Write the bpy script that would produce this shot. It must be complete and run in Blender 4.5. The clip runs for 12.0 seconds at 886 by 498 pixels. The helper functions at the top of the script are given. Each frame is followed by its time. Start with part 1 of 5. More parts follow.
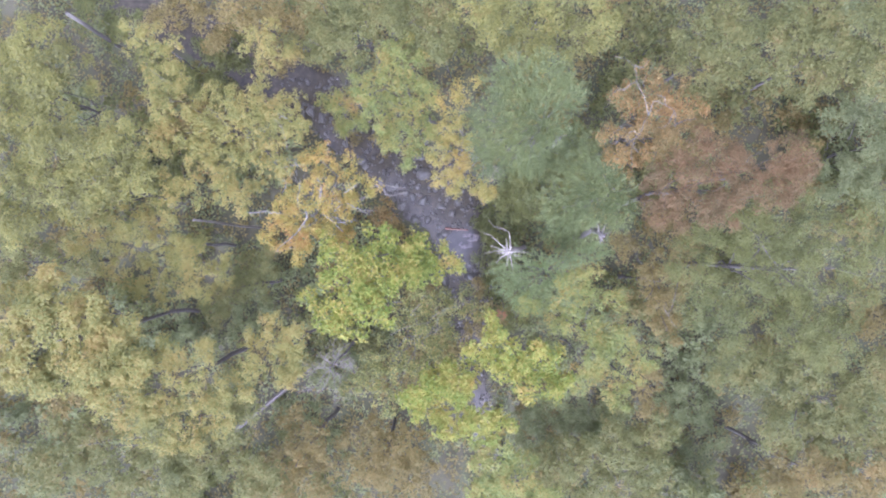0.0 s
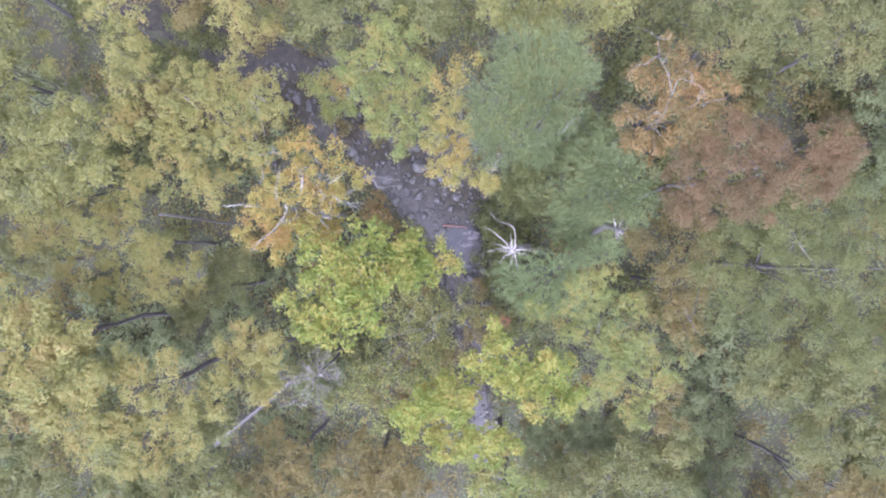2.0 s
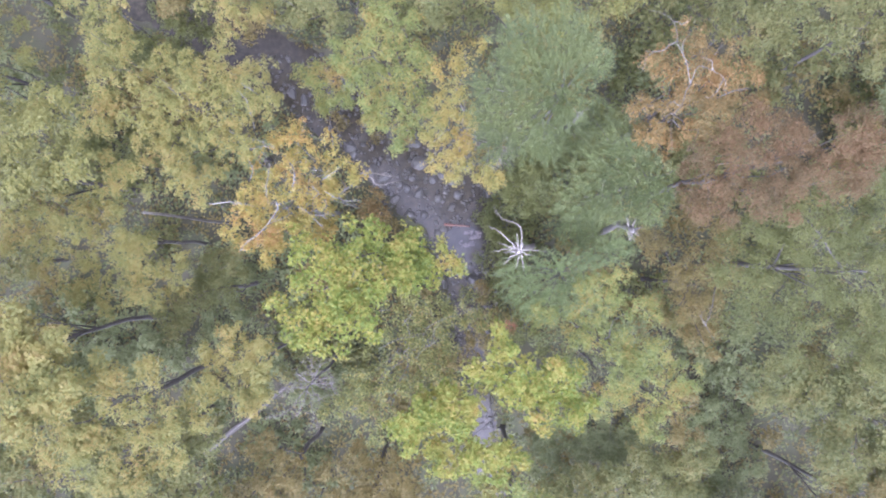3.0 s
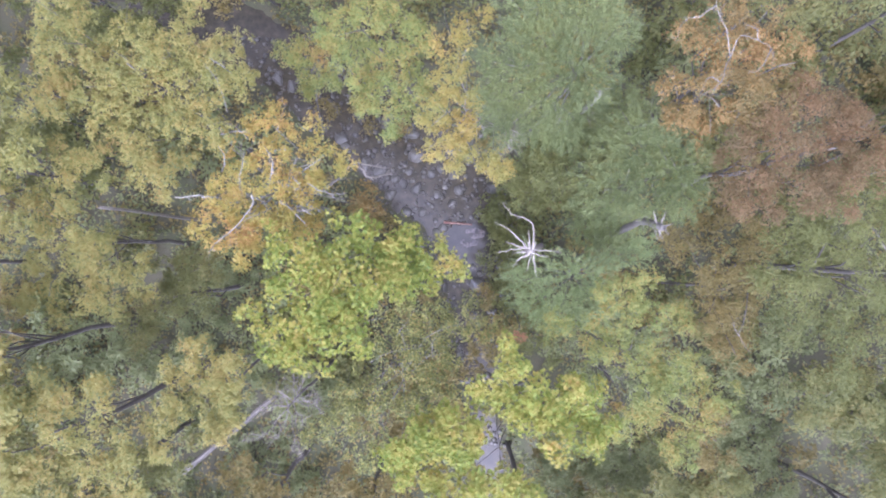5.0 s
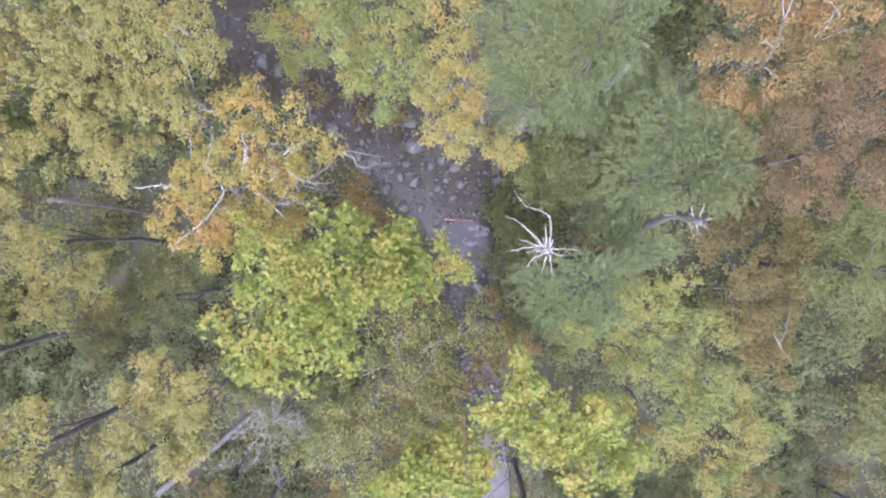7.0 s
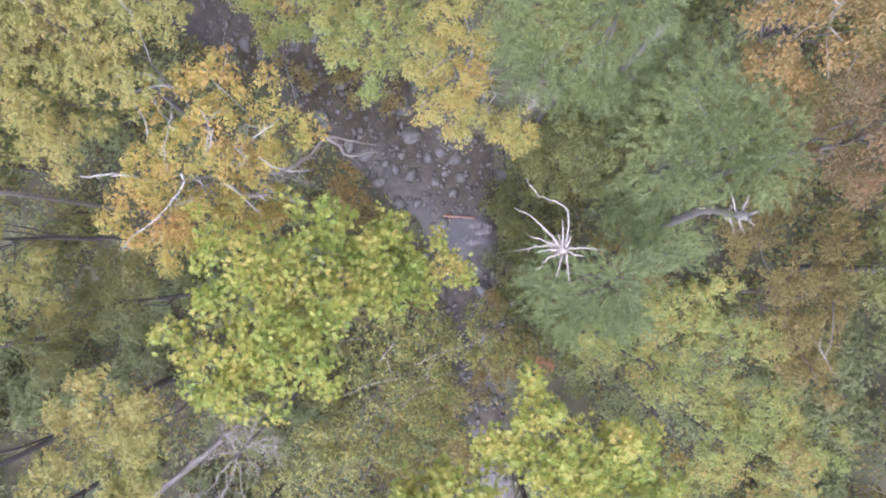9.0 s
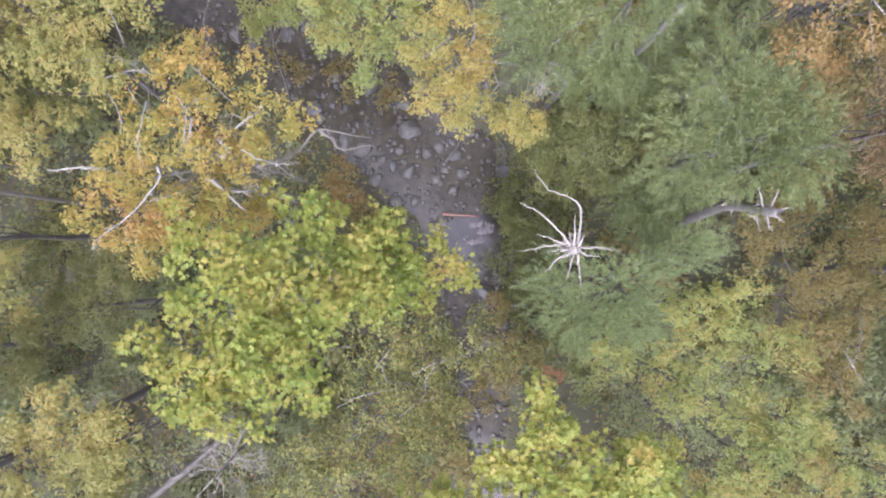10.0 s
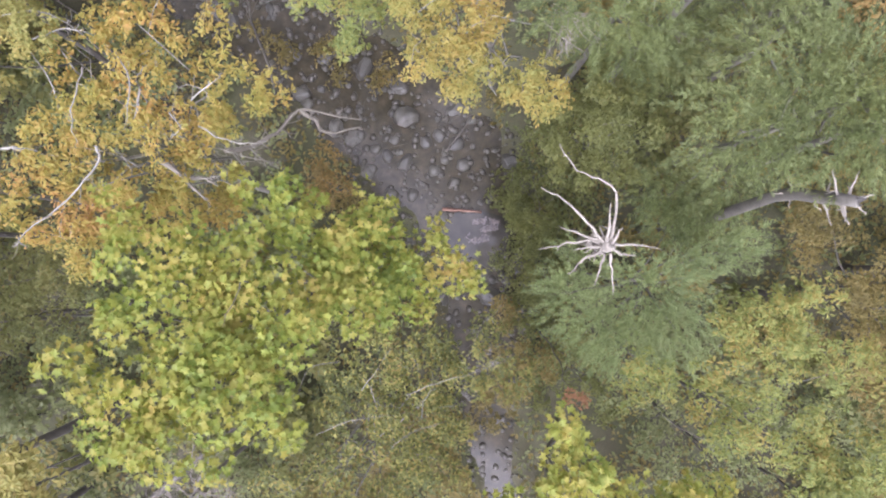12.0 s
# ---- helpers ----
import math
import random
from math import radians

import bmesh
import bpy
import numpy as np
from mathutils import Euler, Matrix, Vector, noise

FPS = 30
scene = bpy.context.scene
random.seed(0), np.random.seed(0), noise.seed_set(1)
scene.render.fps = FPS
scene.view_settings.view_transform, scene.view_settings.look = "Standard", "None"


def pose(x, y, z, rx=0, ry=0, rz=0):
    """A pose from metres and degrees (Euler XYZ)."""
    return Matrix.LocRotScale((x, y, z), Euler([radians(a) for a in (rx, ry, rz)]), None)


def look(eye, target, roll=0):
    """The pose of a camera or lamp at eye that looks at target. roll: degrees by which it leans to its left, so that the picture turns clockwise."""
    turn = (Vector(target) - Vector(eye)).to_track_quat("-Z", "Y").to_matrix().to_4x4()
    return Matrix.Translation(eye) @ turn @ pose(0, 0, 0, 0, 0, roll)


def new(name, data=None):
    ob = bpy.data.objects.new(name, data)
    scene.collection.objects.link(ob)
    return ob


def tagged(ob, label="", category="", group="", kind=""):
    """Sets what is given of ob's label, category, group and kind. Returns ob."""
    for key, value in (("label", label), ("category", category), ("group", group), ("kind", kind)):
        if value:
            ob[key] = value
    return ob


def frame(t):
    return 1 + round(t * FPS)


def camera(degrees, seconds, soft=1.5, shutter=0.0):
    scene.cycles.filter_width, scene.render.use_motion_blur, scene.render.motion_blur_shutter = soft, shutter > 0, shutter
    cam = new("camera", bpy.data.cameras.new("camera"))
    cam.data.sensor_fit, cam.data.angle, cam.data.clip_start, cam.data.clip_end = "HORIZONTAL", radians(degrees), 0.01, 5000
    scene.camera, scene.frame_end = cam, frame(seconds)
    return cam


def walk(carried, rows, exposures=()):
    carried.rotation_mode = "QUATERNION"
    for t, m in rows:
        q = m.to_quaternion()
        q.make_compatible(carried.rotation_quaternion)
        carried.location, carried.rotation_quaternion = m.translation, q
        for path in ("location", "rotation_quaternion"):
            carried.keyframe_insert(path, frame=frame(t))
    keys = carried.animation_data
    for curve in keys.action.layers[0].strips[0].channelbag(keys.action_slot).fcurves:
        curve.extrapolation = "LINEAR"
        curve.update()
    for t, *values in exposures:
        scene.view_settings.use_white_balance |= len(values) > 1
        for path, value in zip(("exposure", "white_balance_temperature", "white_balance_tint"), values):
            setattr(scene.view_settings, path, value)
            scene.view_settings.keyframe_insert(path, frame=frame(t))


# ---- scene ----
# ---- camera: a drone sinking straight down over the wood, looking at the ground ----
cam = camera(73.7, 12.0, soft=2.0)
PATH = [
    (0.0, 0.0, 0.0, 58.0), (0.5, 0.051, -0.02, 56.888), (1.0, 0.094, -0.073, 55.813), (1.5, 0.175, -0.117, 54.702),
    (2.0, 0.216, -0.138, 53.575), (2.5, 0.187, -0.133, 52.465), (3.0, 0.146, -0.118, 51.348), (5.0, 0.168, -0.112, 47.056),
    (5.5, 0.148, -0.108, 46.029), (6.0, 0.134, -0.125, 44.989), (6.5, 0.121, -0.15, 43.955), (7.0, 0.135, -0.183, 42.974),
    (9.0, 0.235, -0.218, 39.315), (9.5, 0.243, -0.219, 38.414), (10.0, 0.259, -0.224, 37.518), (10.5, 0.29, -0.243, 36.602),
    (11.0, 0.308, -0.266, 35.694), (11.5, 0.291, -0.283, 34.825), (12.0, 0.258, -0.29, 34.0),
]
EXPOSURES = [(0.0, 2.86, 4950, 38), (3.0, 2.86, 4980, 37), (6.0, 2.84, 5080, 36), (9.0, 2.78, 5250, 34), (12.0, 2.66, 5580, 30)]
walk(cam, [(t, pose(x, y, z)) for t, x, y, z in PATH], EXPOSURES)

# ---- overcast sky ----
world = bpy.data.worlds.new("overcast_sky")
scene.world = world
world.use_nodes = True
wn, wl = world.node_tree.nodes, world.node_tree.links
sky = wn.new("ShaderNodeTexSky")
sky.sky_type, sky.sun_disc = "NISHITA", False
sky.sun_elevation, sky.sun_rotation = radians(55), radians(200)
sky.air_density, sky.dust_density, sky.ozone_density = 1.0, 6.0, 1.0
grey = wn.new("ShaderNodeHueSaturation")
grey.inputs["Saturation"].default_value = 0.1
wl.new(sky.outputs[0], grey.inputs["Color"])
wl.new(grey.outputs[0], wn["Background"].inputs["Color"])
wn["Background"].inputs["Strength"].default_value = 0.15
sun_data = bpy.data.lights.new("sun", "SUN")
sun_data.energy, sun_data.angle, sun_data.color = 0.8, radians(60), (1.0, 0.97, 0.93)
sun = new("sun", sun_data)
sun.matrix_world = look((15, -20, 90), (0, 0, 0))


# ---- materials ----
def material(name):
    m = bpy.data.materials.new(name)
    m.use_nodes = True
    n, l = m.node_tree.nodes, m.node_tree.links
    return m, n, l, n["Principled BSDF"]


def ramp(n, stops):
    r = n.new("ShaderNodeValToRGB")
    r.color_ramp.interpolation = "LINEAR"
    while len(r.color_ramp.elements) < len(stops):
        r.color_ramp.elements.new(0.5)
    for e, (at, c) in zip(r.color_ramp.elements, stops):
        e.position, e.color = at, (*c, 1)
    return r


def noise_node(n, l, scale, detail=3.0, rough=0.55):
    tc = n.new("ShaderNodeTexCoord")
    t = n.new("ShaderNodeTexNoise")
    t.inputs["Scale"].default_value, t.inputs["Detail"].default_value, t.inputs["Roughness"].default_value = scale, detail, rough
    l.new(tc.outputs["Object"], t.inputs["Vector"])
    return t


def math_node(n, l, op, a, b):
    m = n.new("ShaderNodeMath")
    m.operation = op
    for i, v in enumerate((a, b)):
        if isinstance(v, (int, float)):
            m.inputs[i].default_value = v
        else:
            l.new(v, m.inputs[i])
    return m.outputs[0]


def bump(n, l, bsdf, height, strength, distance):
    b = n.new("ShaderNodeBump")
    b.inputs["Strength"].default_value, b.inputs["Distance"].default_value = strength, distance
    l.new(height, b.inputs["Height"])
    l.new(b.outputs[0], bsdf.inputs["Normal"])


def foliage(name, colours, gloss=0.22, through_light=0.65, spread=0.36):
    """Wet leaves: each leaf takes its own tone, whole boughs drift in colour, and light passes through the blade."""
    m, n, l, p = material(name)
    geo = n.new("ShaderNodeNewGeometry")
    big = noise_node(n, l, 0.55, 2.0)
    own = math_node(n, l, "MULTIPLY", geo.outputs["Random Per Island"], spread)
    drift = math_node(n, l, "MULTIPLY", math_node(n, l, "SUBTRACT", big.outputs[0], 0.2 + 0.5 * (spread - 0.36)), 1.1)
    key = math_node(n, l, "ADD", own, drift)
    r = ramp(n, [(i / (len(colours) - 1), c) for i, c in enumerate(colours)])
    l.new(key, r.inputs[0])
    l.new(r.outputs[0], p.inputs["Base Color"])
    p.inputs["Roughness"].default_value = 0.55
    p.inputs["Specular IOR Level"].default_value = gloss
    tr = n.new("ShaderNodeBsdfTranslucent")
    l.new(r.outputs[0], tr.inputs[0])
    mix = n.new("ShaderNodeMixShader")
    mix.inputs[0].default_value = through_light
    l.new(p.outputs[0], mix.inputs[1])
    l.new(tr.outputs[0], mix.inputs[2])
    l.new(mix.outputs[0], n["Material Output"].inputs["Surface"])
    return m


def bark(name, low, high, scale=6.0, rough=0.85):
    m, n, l, p = material(name)
    fine, broad = noise_node(n, l, scale * 4, 6.0, 0.7), noise_node(n, l, scale * 0.4, 3.0)
    key = math_node(n, l, "ADD", math_node(n, l, "MULTIPLY", fine.outputs[0], 0.6), math_node(n, l, "MULTIPLY", broad.outputs[0], 0.4))
    r = ramp(n, [(0.3, low), (0.7, high)])
    l.new(key, r.inputs[0])
    l.new(r.outputs[0], p.inputs["Base Color"])
    p.inputs["Roughness"].default_value = rough
    bump(n, l, p, fine.outputs[0], 0.6, 0.02)
    return m


def rock_material(name, low, high):
    m, n, l, p = material(name)
    fine, broad = noise_node(n, l, 14.0, 6.0, 0.7), noise_node(n, l, 1.3, 4.0)
    info = n.new("ShaderNodeObjectInfo")
    key = math_node(n, l, "ADD", math_node(n, l, "MULTIPLY", fine.outputs[0], 0.45), math_node(n, l, "MULTIPLY", broad.outputs[0], 0.4))
    key = math_node(n, l, "ADD", key, math_node(n, l, "MULTIPLY", info.outputs["Random"], 0.2))
    r = ramp(n, [(0.25, low), (0.75, high)])
    l.new(key, r.inputs[0])
    l.new(r.outputs[0], p.inputs["Base Color"])
    p.inputs["Roughness"].default_value = 0.5
    bump(n, l, p, fine.outputs[0], 0.7, 0.03)
    return m


BRIGHT_GREEN = foliage("bright_green_leaf", [(0.081, 0.112, 0.023), (0.128, 0.167, 0.028), (0.185, 0.202, 0.032), (0.255, 0.225, 0.047), (0.295, 0.190, 0.051)], 0.25)
ORANGE = foliage("orange_leaf", [(0.157, 0.164, 0.043), (0.222, 0.213, 0.048), (0.270, 0.222, 0.050), (0.290, 0.188, 0.050), (0.256, 0.130, 0.050)])
THIN_ORANGE = foliage("brown_orange_leaf", [(0.096, 0.085, 0.035), (0.149, 0.116, 0.039), (0.209, 0.141, 0.043), (0.224, 0.123, 0.045)])
FADED = foliage("faded_olive_leaf", [(0.074, 0.078, 0.031), (0.117, 0.118, 0.038), (0.167, 0.166, 0.044), (0.213, 0.204, 0.052), (0.198, 0.133, 0.052)])
OLIVE = foliage("olive_leaf", [(0.061, 0.076, 0.027), (0.102, 0.113, 0.036), (0.134, 0.138, 0.041), (0.158, 0.146, 0.044), (0.169, 0.118, 0.041)])
GOLD = foliage("golden_olive_leaf", [(0.098, 0.106, 0.035), (0.163, 0.167, 0.045), (0.206, 0.194, 0.051), (0.231, 0.190, 0.051), (0.224, 0.147, 0.051)])
YELLOW_GREEN = foliage("yellow_green_leaf", [(0.081, 0.107, 0.032), (0.133, 0.16, 0.044), (0.185, 0.202, 0.05), (0.235, 0.19, 0.05), (0.27, 0.165, 0.055)])
AMBER = foliage("amber_leaf", [(0.13, 0.15, 0.048), (0.21, 0.2, 0.05), (0.27, 0.21, 0.05), (0.28, 0.16, 0.052)])
BIRCH = foliage("speckled_birch_leaf", [(0.07, 0.082, 0.028), (0.1, 0.112, 0.034), (0.14, 0.145, 0.04), (0.25, 0.245, 0.065), (0.23, 0.165, 0.055)], spread=0.75)
RUST = foliage("rust_leaf", [(0.075, 0.068, 0.031), (0.109, 0.085, 0.035), (0.140, 0.099, 0.039), (0.152, 0.094, 0.039), (0.140, 0.105, 0.039)])
RED = foliage("red_leaf", [(0.200, 0.100, 0.055), (0.240, 0.125, 0.060), (0.250, 0.155, 0.065)])
BROWN = foliage("brown_olive_leaf", [(0.098, 0.086, 0.032), (0.145, 0.123, 0.040), (0.180, 0.146, 0.044), (0.193, 0.132, 0.044)])
DARK_GREEN = foliage("dark_green_leaf", [(0.097, 0.111, 0.048), (0.135, 0.153, 0.061), (0.162, 0.176, 0.069), (0.188, 0.190, 0.074)])
GREEN = foliage("green_leaf", [(0.068, 0.078, 0.026), (0.100, 0.111, 0.033), (0.132, 0.139, 0.038), (0.170, 0.154, 0.043)])
PINE = foliage("pine_needle", [(0.036, 0.048, 0.015), (0.060, 0.075, 0.021), (0.084, 0.099, 0.027), (0.108, 0.120, 0.029)], 0.25, 0.35)
GREY_PINE = foliage("grey_green_needle", [(0.072, 0.094, 0.036), (0.114, 0.143, 0.048), (0.156, 0.191, 0.060), (0.178, 0.211, 0.067)], 0.35, 0.35)
BARK = bark("grey_brown_bark", (0.035, 0.032, 0.022), (0.100, 0.093, 0.067))
PALE_BARK = bark("pale_bark", (0.076, 0.071, 0.054), (0.172, 0.160, 0.122))
DEAD_WOOD = bark("bleached_dead_wood", (0.055, 0.048, 0.034), (0.172, 0.153, 0.115), 5.0)
WET_BARK = bark("dark_wet_bark", (0.029, 0.026, 0.019), (0.096, 0.085, 0.064))
GREY_WOOD = bark("grey_dead_wood", (0.030, 0.027, 0.019), (0.095, 0.086, 0.064), 4.0)
ROTTEN = bark("orange_rotten_wood", (0.075, 0.040, 0.026), (0.180, 0.100, 0.066), 5.0)
COBBLE = rock_material("dark_wet_cobble", (0.014, 0.013, 0.008), (0.054, 0.049, 0.034))
ROCK = rock_material("wet_grey_rock", (0.017, 0.016, 0.011), (0.062, 0.057, 0.041))


def ground_material():
    m, n, l, p = material("leaf_litter")
    fine, broad = noise_node(n, l, 9.0, 8.0, 0.75), noise_node(n, l, 0.35, 4.0)
    r = ramp(n, [(0.3, (0.027, 0.025, 0.013)), (0.5, (0.053, 0.049, 0.024)), (0.68, (0.081, 0.066, 0.031)), (0.8, (0.119, 0.084, 0.039))])
    moss = ramp(n, [(0.45, (0.042, 0.042, 0.029)), (0.62, (0.039, 0.053, 0.024))])
    l.new(fine.outputs[0], r.inputs[0])
    l.new(broad.outputs[0], moss.inputs[0])
    mix = n.new("ShaderNodeMixRGB")
    mix.inputs[0].default_value = 0.4
    l.new(r.outputs[0], mix.inputs[1])
    l.new(moss.outputs[0], mix.inputs[2])
    l.new(mix.outputs[0], p.inputs["Base Color"])
    p.inputs["Roughness"].default_value = 0.8
    p.inputs["Specular IOR Level"].default_value = 0.1
    bump(n, l, p, fine.outputs[0], 0.5, 0.05)
    return m


def water_material():
    m, n, l, p = material("creek_water")
    bed = noise_node(n, l, 1.6, 6.0, 0.7)
    r = ramp(n, [(0.35, (0.017, 0.015, 0.009)), (0.55, (0.033, 0.028, 0.017)), (0.7, (0.053, 0.044, 0.028))])
    l.new(bed.outputs[0], r.inputs[0])
    l.new(r.outputs[0], p.inputs["Base Color"])
    p.inputs["Roughness"].default_value = 0.15
    p.inputs["Specular IOR Level"].default_value = 0.3
    p.inputs["IOR"].default_value = 1.33
    rip = noise_node(n, l, 3.0, 4.0, 0.6)
    bump(n, l, p, rip.outputs[0], 0.12, 0.05)
    return m


def plain_material(name, low, high, scale, rough):
    m, n, l, p = material(name)
    t = noise_node(n, l, scale, 5.0, 0.65)
    r = ramp(n, [(0.35, low), (0.65, high)])
    l.new(t.outputs[0], r.inputs[0])
    l.new(r.outputs[0], p.inputs["Base Color"])
    p.inputs["Roughness"].default_value = rough
    return m


WET_LEAF = plain_material("sodden_leaf", (0.036, 0.030, 0.028), (0.108, 0.085, 0.070), 3.0, 0.35)
FOAM = plain_material("foam", (0.189, 0.188, 0.198), (0.459, 0.447, 0.474), 6.0, 0.5)
# No silt bed: the base tone stands in for part of the sky's reflection.
POOL = plain_material("sky_toned_pool_water", (0.016, 0.015, 0.011), (0.038, 0.034, 0.025), 0.5, 0.05)
POOL.node_tree.nodes["Principled BSDF"].inputs["IOR"].default_value = 1.33
POOL.node_tree.nodes["Principled BSDF"].inputs["Specular IOR Level"].default_value = 0.3
GROUND, WATER = ground_material(), water_material()
rng = np.random.default_rng(7)


# ---- mesh helpers ----
def mesh_object(name, verts, faces, mat, parent=None, label="", smooth=True):
    """verts (N, 3), faces: a list of index tuples, or an (F, K) array. Links ONE mesh object, under parent if one is given."""
    me = bpy.data.meshes.new(name)
    if isinstance(faces, np.ndarray):
        f, k = faces.shape
        me.vertices.add(len(verts))
        me.vertices.foreach_set("co", np.asarray(verts, np.float32).ravel())
        me.loops.add(f * k)
        me.loops.foreach_set("vertex_index", faces.astype(np.int32).ravel())
        me.polygons.add(f)
        me.polygons.foreach_set("loop_start", np.arange(0, f * k, k, dtype=np.int32))
        me.update(calc_edges=True)
    else:
        me.from_pydata([tuple(v) for v in verts], [], faces)
    if smooth:
        me.polygons.foreach_set("use_smooth", np.ones(len(me.polygons), dtype=bool))
    me.materials.append(mat)
    ob = new(name, me)
    if parent is not None:
        ob.parent = parent
    if label:
        tagged(ob, label)
    return ob


def empty(name, x, y, z=0.0):
    ob = new(name)
    ob.location = (x, y, z)
    ob.empty_display_size = 0.3
    return ob


def tube(points, radii, sides=7, rough=0.0):
    """A tapered limb along points: vertices and faces."""
    points = [Vector(q) for q in points]
    verts, faces = [], []
    ref = Vector((0.31, 0.95, 0.11))
    for i, q in enumerate(points):
        d = (points[min(i + 1, len(points) - 1)] - points[max(i - 1, 0)]).normalized()
        if abs(d.dot(ref)) > 0.95:
            ref = Vector((0.9, -0.2, 0.4))
        a = d.cross(ref).normalized()
        b = d.cross(a)
        for s in range(sides):
            w = 2 * math.pi * s / sides
            r = radii[i] * (1 + rough * (rng.random() - 0.5))
            verts.append(q + a * (math.cos(w) * r) + b * (math.sin(w) * r))
    for i in range(len(points) - 1):
        for s in range(sides):
            t = (s + 1) % sides
            faces.append((i * sides + s, i * sides + t, (i + 1) * sides + t, (i + 1) * sides + s))
    faces.append(tuple(range(sides))[::-1])
    faces.append(tuple((len(points) - 1) * sides + s for s in range(sides)))
    return verts, faces


def joined(pieces):
    verts, faces = [], []
    for v, f in pieces:
        o = len(verts)
        verts += list(v)
        faces += [tuple(i + o for i in q) for q in f]
    return verts, faces


def bent(a, b, bend=0.12, steps=5, sag=0.0):
    """A crooked line from a to b."""
    a, b = Vector(a), Vector(b)
    n = (b - a).length
    out = []
    off = Vector((0, 0, 0))
    for i in range(steps + 1):
        s = i / steps
        if 0 < i < steps:
            off = off * 0.5 + Vector(rng.normal(0, 1, 3)) * (bend * n / steps)
        else:
            off = Vector((0, 0, 0))
        out.append(a.lerp(b, s) + off + Vector((0, 0, sag * n * math.sin(math.pi * s))))
    return out


def twigs(line, radius, depth=2, spread=0.8, length=0.45, count=4):
    """Side twigs that leave a limb, as tube pieces."""
    pieces = []
    total = (line[-1] - line[0]).length
    for _ in range(count):
        s = rng.uniform(0.25, 1.0) * (len(line) - 1)
        i = min(int(s), len(line) - 2)
        at = line[i].lerp(line[i + 1], s - i)
        d = (line[i + 1] - line[i]).normalized()
        d = (d + Vector(rng.normal(0, spread, 3))).normalized()
        n = total * length * rng.uniform(0.5, 1.2)
        sub = bent(at, at + d * n, 0.25, 4)
        r = radius * rng.uniform(0.35, 0.6)
        pieces.append(tube(sub, [r, r * 0.8, r * 0.6, r * 0.45, r * 0.25], 5))
        if depth > 1:
            pieces += twigs(sub, r, depth - 1, spread, length, count)
    return pieces


# ---- leaves ----
# half outlines of a leaf, along the midrib and across it, for a leaf of length 1
OVAL = ((0.0, 0.0), (0.3, 0.25), (0.72, 0.22), (1.0, 0.0))
LOBED = ((0.0, 0.0), (0.0, 0.44), (0.28, 0.2), (0.6, 0.54), (0.66, 0.15), (1.0, 0.0))
OAK = ((0.0, 0.0), (0.38, 0.17), (0.7, 0.3), (1.0, 0.0))
DIAMOND = ((0.0, 0.0), (0.55, 0.27), (1.0, 0.0))
NEEDLE = ((0.0, 0.0), (0.5, 0.075), (1.0, 0.0))
OBOVATE = ((0.0, 0.0), (0.5, 0.11), (0.78, 0.2), (1.0, 0.0))
CLUMP_SHARE = 0.42


def unit(a):
    return a / np.maximum(np.linalg.norm(a, axis=1, keepdims=True), 1e-6)


def blades(at, along, up, size, outline):
    """One folded leaf of two halves at each place."""
    along = unit(along)
    side = unit(np.cross(up, along))
    nrm = np.cross(along, side)
    k = len(outline)
    rows = [(u, 0.0, 0.0) for u, v in (outline[0], outline[-1])]
    rows += [(u, v, 0.25 * v - 0.12 * u * u) for u, v in outline[1:-1]]
    rows += [(u, -v, 0.25 * v - 0.12 * u * u) for u, v in outline[1:-1]]
    rows = np.array(rows)
    rows[1, 2] = -0.12
    m = len(rows)
    s = size[:, None, None]
    verts = at[:, None] + s * (along[:, None] * rows[None, :, 0, None] + side[:, None] * rows[None, :, 1, None] + nrm[:, None] * rows[None, :, 2, None])
    h = k - 2
    left = [0, *range(2, 2 + h), 1][::-1]
    right = [0, *range(2 + h, 2 + 2 * h), 1]
    one = np.array([left, right])
    faces = (one[None] + (np.arange(len(at)) * m)[:, None, None]).reshape(-1, k)
    return verts.reshape(-1, 3), faces


def sphere_points(n, low=-0.15):
    z = rng.uniform(low, 1.0, n)
    a = rng.uniform(0, 2 * math.pi, n)
    r = np.sqrt(np.maximum(0, 1 - z * z))
    return np.stack([r * np.cos(a), r * np.sin(a), z], 1)


